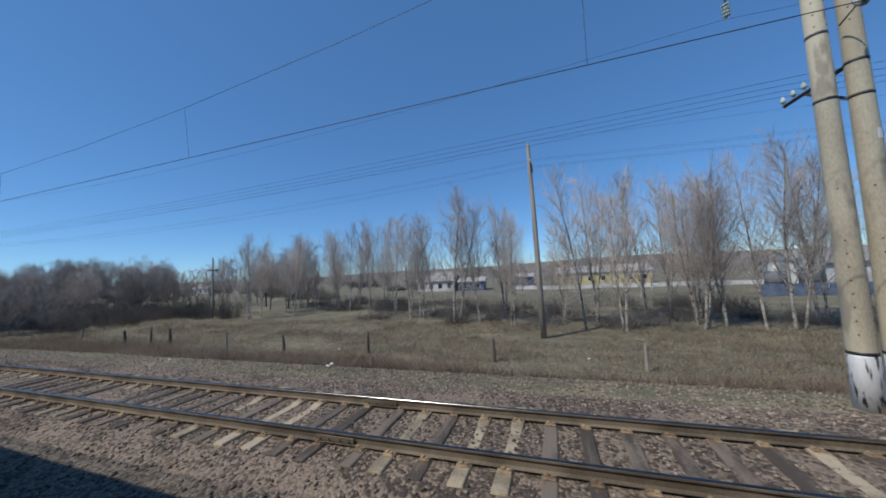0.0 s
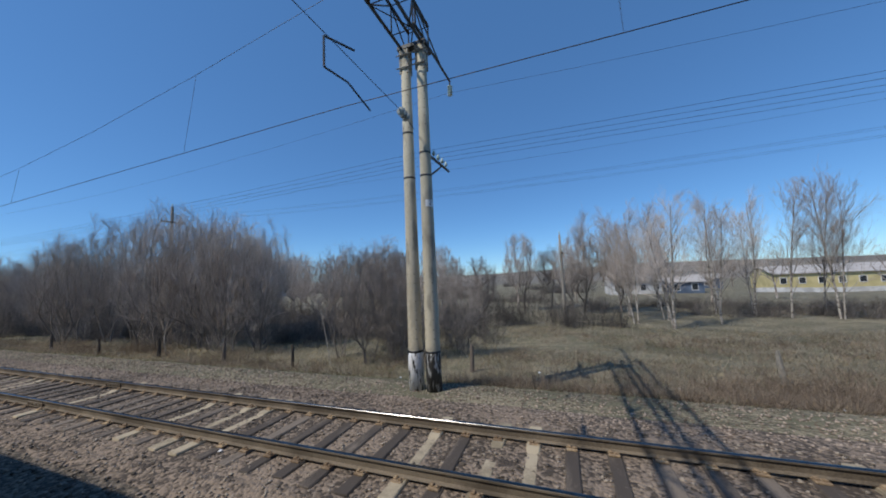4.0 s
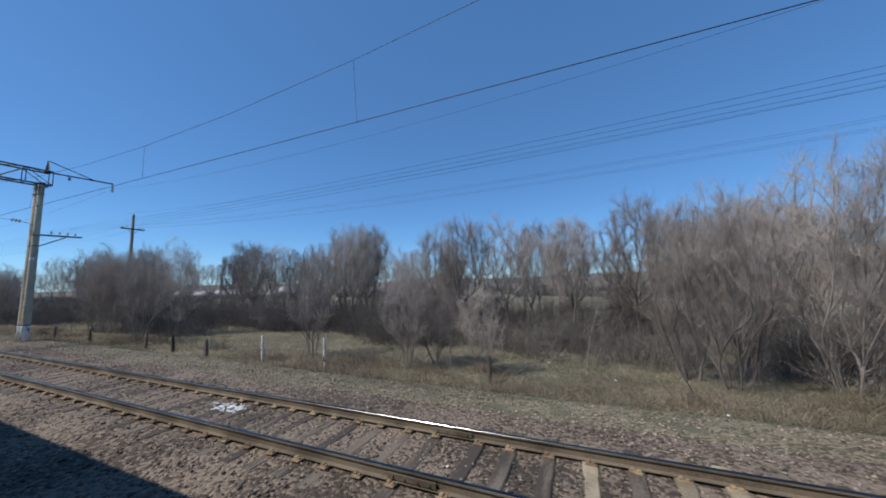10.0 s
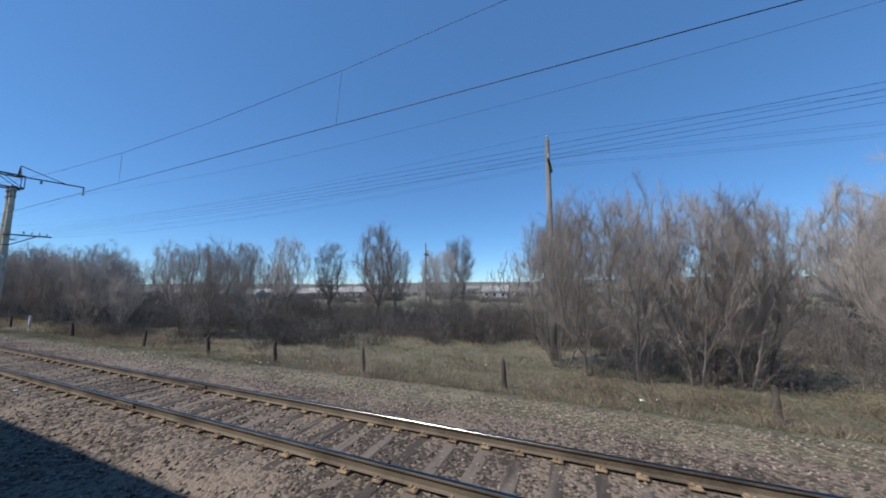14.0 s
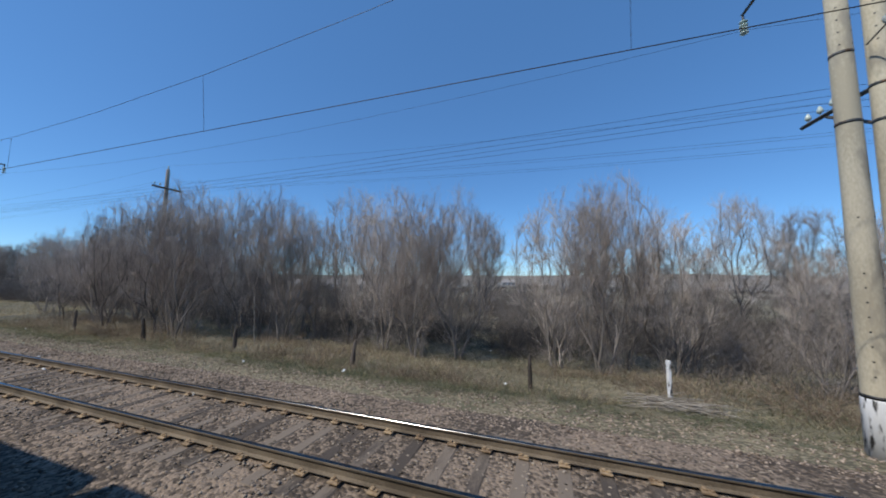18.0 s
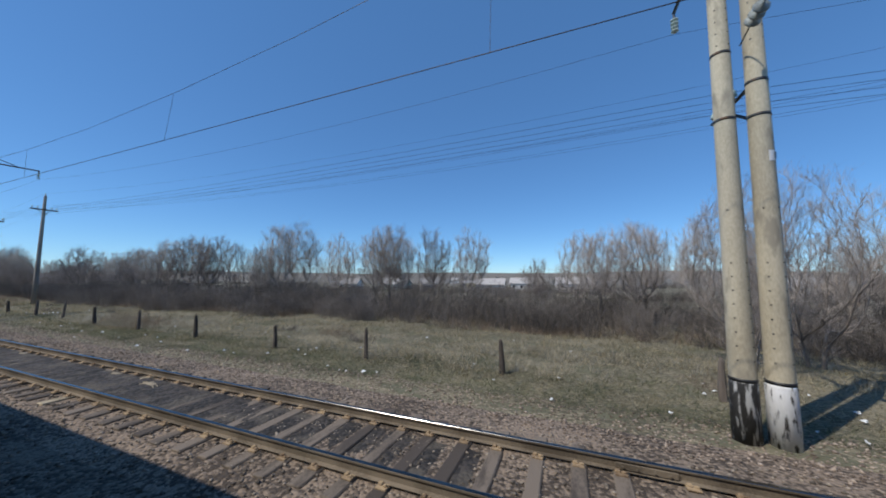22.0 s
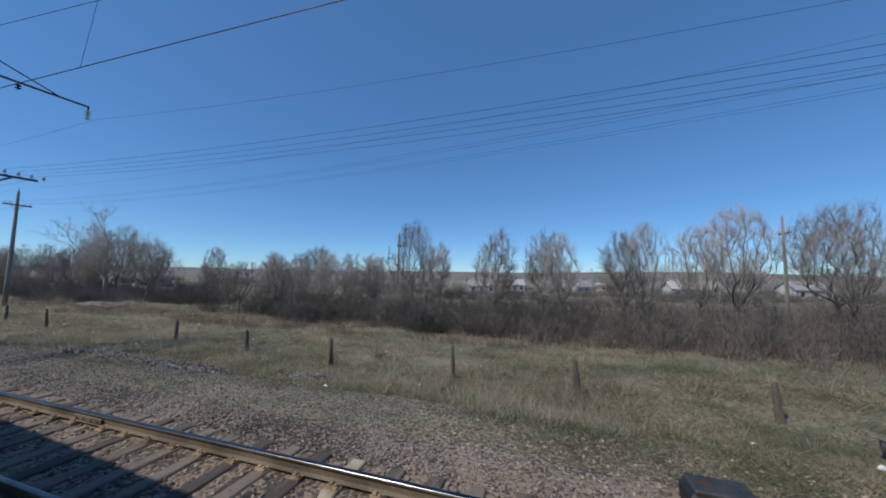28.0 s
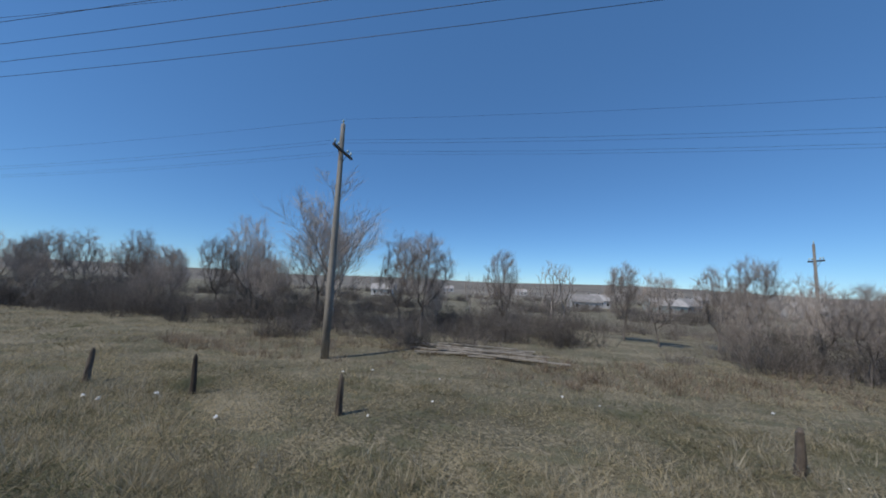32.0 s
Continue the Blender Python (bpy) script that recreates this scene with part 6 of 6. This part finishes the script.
for k in range(14):
    x = 17 + 0.75 * k
    part("board", Geo().box(x, 47, ground_at(x, 47) + 0.65, 0.7, 0.04, 1.5 + 0.1 * (k % 2), 0.01), BLUE_PAINT, bf)

# ---- gravel heaps and a stack of old boards ----
def heap(x, y, r, h, long=1.25, count=500):
    g = Geo()
    n = 22
    rings = []
    for k in range(5):
        u = k / 4
        rr, zz = r * (1 - u) + 0.05, h * (1 - (1 - u) ** 1.6)
        rings.append([(math.cos(a) * rr * long * (1 + 0.16 * math.sin(3 * a)), math.sin(a) * rr * (0.85 + 0.15 * math.cos(2 * a)), zz - 0.06 + 0.02 * math.sin(7 * a + k)) for a in np.linspace(0, 6.283, n + 1)[:-1]])
    root = thing("gravel_heap", "low heap of dumped grey ballast stones", "gravel heap", "gravel heaps", at=(x, y, ground_at(x, y)))
    part("core", g.loft(rings), STONE_GREY, root)
    st = Geo()
    r_ = random.Random(int(-x))
    for _ in range(count):
        a, u = r_.uniform(0, 6.28), r_.random() ** 0.6 * 1.25
        p = Vector((math.cos(a) * r * long * u, math.sin(a) * r * 0.9 * u, h * max(0, 1 - u ** 1.6)))
        s = r_.uniform(0.014, 0.045)
        st.tube([p - Vector((s, 0, 0)), p + Vector((0, r_.uniform(-s, s), s * 0.4)), p + Vector((s, 0, 0))], [s * 0.5, s, s * 0.4], 5)
    tagged(part("rubble", st, STONE_GREY, root), kind="stuff")


heap(-317.4, 9.6, 0.6, 0.2, 4.2, 1300)
heap(-313.2, 9.5, 0.5, 0.15, 4.0, 800)
heap(-309.0, 10.6, 0.7, 0.16, 1.5, 500)
bd = thing("board_stack", "flat stack of pale old boards lying in the meadow", "boards", at=(-348.0, 24.5, ground_at(-348, 24.5)))
for k in range(14):
    r_ = random.Random(k)
    part("board", Geo().box(0, 0, 0, r_.uniform(3.5, 6.5), 0.2, 0.05, 0.005, m=Matrix.Translation((r_.uniform(-2.2, 2.2), r_.uniform(-1.3, 1.3), 0.08 + 0.05 * (k % 4))) @ pose(0, 0, 0, 0, 0, r_.uniform(-12, 12))), POLE_WOOD, bd)

# ---- unseen coaches added for the shadow of the train that the camera rides ----
# Roof set higher than a usual coach so that its shadow reaches further out.
def coach_shape(x):
    return [(x, -1.55, 0.9), (x, 1.55, 0.9), (x, 1.55, 5.2), (x, 1.45, 5.5), (x, 1.05, 5.68), (x, 0, 5.76), (x, -1.05, 5.68), (x, -1.45, 5.5), (x, -1.55, 5.2)]


body, roof, glass, under = Geo(), Geo(), Geo(), Geo()
body.loft([coach_shape(-12.2)[:3] + [(-12.2, -1.55, 5.2)], coach_shape(12.2)[:3] + [(12.2, -1.55, 5.2)]])
roof.loft([coach_shape(-12.2)[2:], coach_shape(12.2)[2:]])
for k in range(10):
    for z in (2.1, 3.9):
        glass.box(-10.2 + 2.27 * k, -1.555, z, 1.5, 0.02, 0.8, 0.004)
        glass.box(-10.2 + 2.27 * k, 1.555, z, 1.5, 0.02, 0.8, 0.004)
under.box(0, 0, 0.75, 9, 2.4, 0.4, 0.05)
COACH = {"body": body.mesh("body", COACH_PAINT), "roof": roof.mesh("roof", COACH_ROOF), "window_band": glass.mesh("window_band", PANE), "underframe": under.mesh("underframe", BLACK)}
wheel = Geo().tube([(0, -0.065, 0), (0, 0.035, 0), (0, 0.04, 0), (0, 0.065, 0)], [0.475, 0.475, 0.51, 0.51], 20).mesh("wheel", RUST)
frame_mesh = Geo().box(0, 0, 0.55, 3.2, 2.1, 0.3, 0.04).mesh("bogie_frame", BLACK)
for k in range(16):
    xa, xb = 22.0 - 24.9 * k, 22.0 - 24.9 * (k + 1)
    ya, yb = loop_mid(xa), loop_mid(xb)
    root = thing("shadow_coach", "unseen grey double-deck coach added to cast the train's shadow", "railway coach", "train coaches", at=((xa + xb) / 2, (ya + yb) / 2, 0))
    root.rotation_euler = (0, 0, math.atan2(ya - yb, xa - xb))
    for nm, me in COACH.items():
        part(nm, me, None, root)
    for bx in (-8.5, 8.5):
        bg = part("bogie_frame", frame_mesh, None, root)
        bg.location = (bx, 0, 0)
        for wx in (-1.2, 1.2):
            for s in (-1, 1):
                wh = part("wheel", wheel, None, bg)
                wh.location = (wx, s * 0.76, 0.51)


# ---- sand spilled on the main track ----
def sand_patch(x, y, rx, ry, h):
    g = Geo()
    r_ = random.Random(int(-x * 10))
    bumps = [r_.uniform(0.5, 1.25) for _ in range(20)]
    g.loft([[(math.cos(a) * rx * u * b, math.sin(a) * ry * u * b, h * (1 - u ** 2) * (0.75 + 0.3 * b) - 0.04 * (u > 0.9)) for a, b in zip(np.linspace(0, 6.283, 21)[:-1], bumps)] for u in (1.0, 0.8, 0.5, 0.15)])
    ob = tagged(new("sand_patch", g.mesh("sand_patch", SAND, True)), "smooth pale sand spilled beside the rail", "sand", "sand patches")
    ob.location = (x, y, float(bed_profile(x, y)) + 0.02)


for row in ((-246.3, 5.45, 0.6, 0.17, 0.06), (-248.4, 5.6, 0.35, 0.15, 0.045), (-254.6, 5.6, 0.45, 0.15, 0.045)):
    sand_patch(*row)
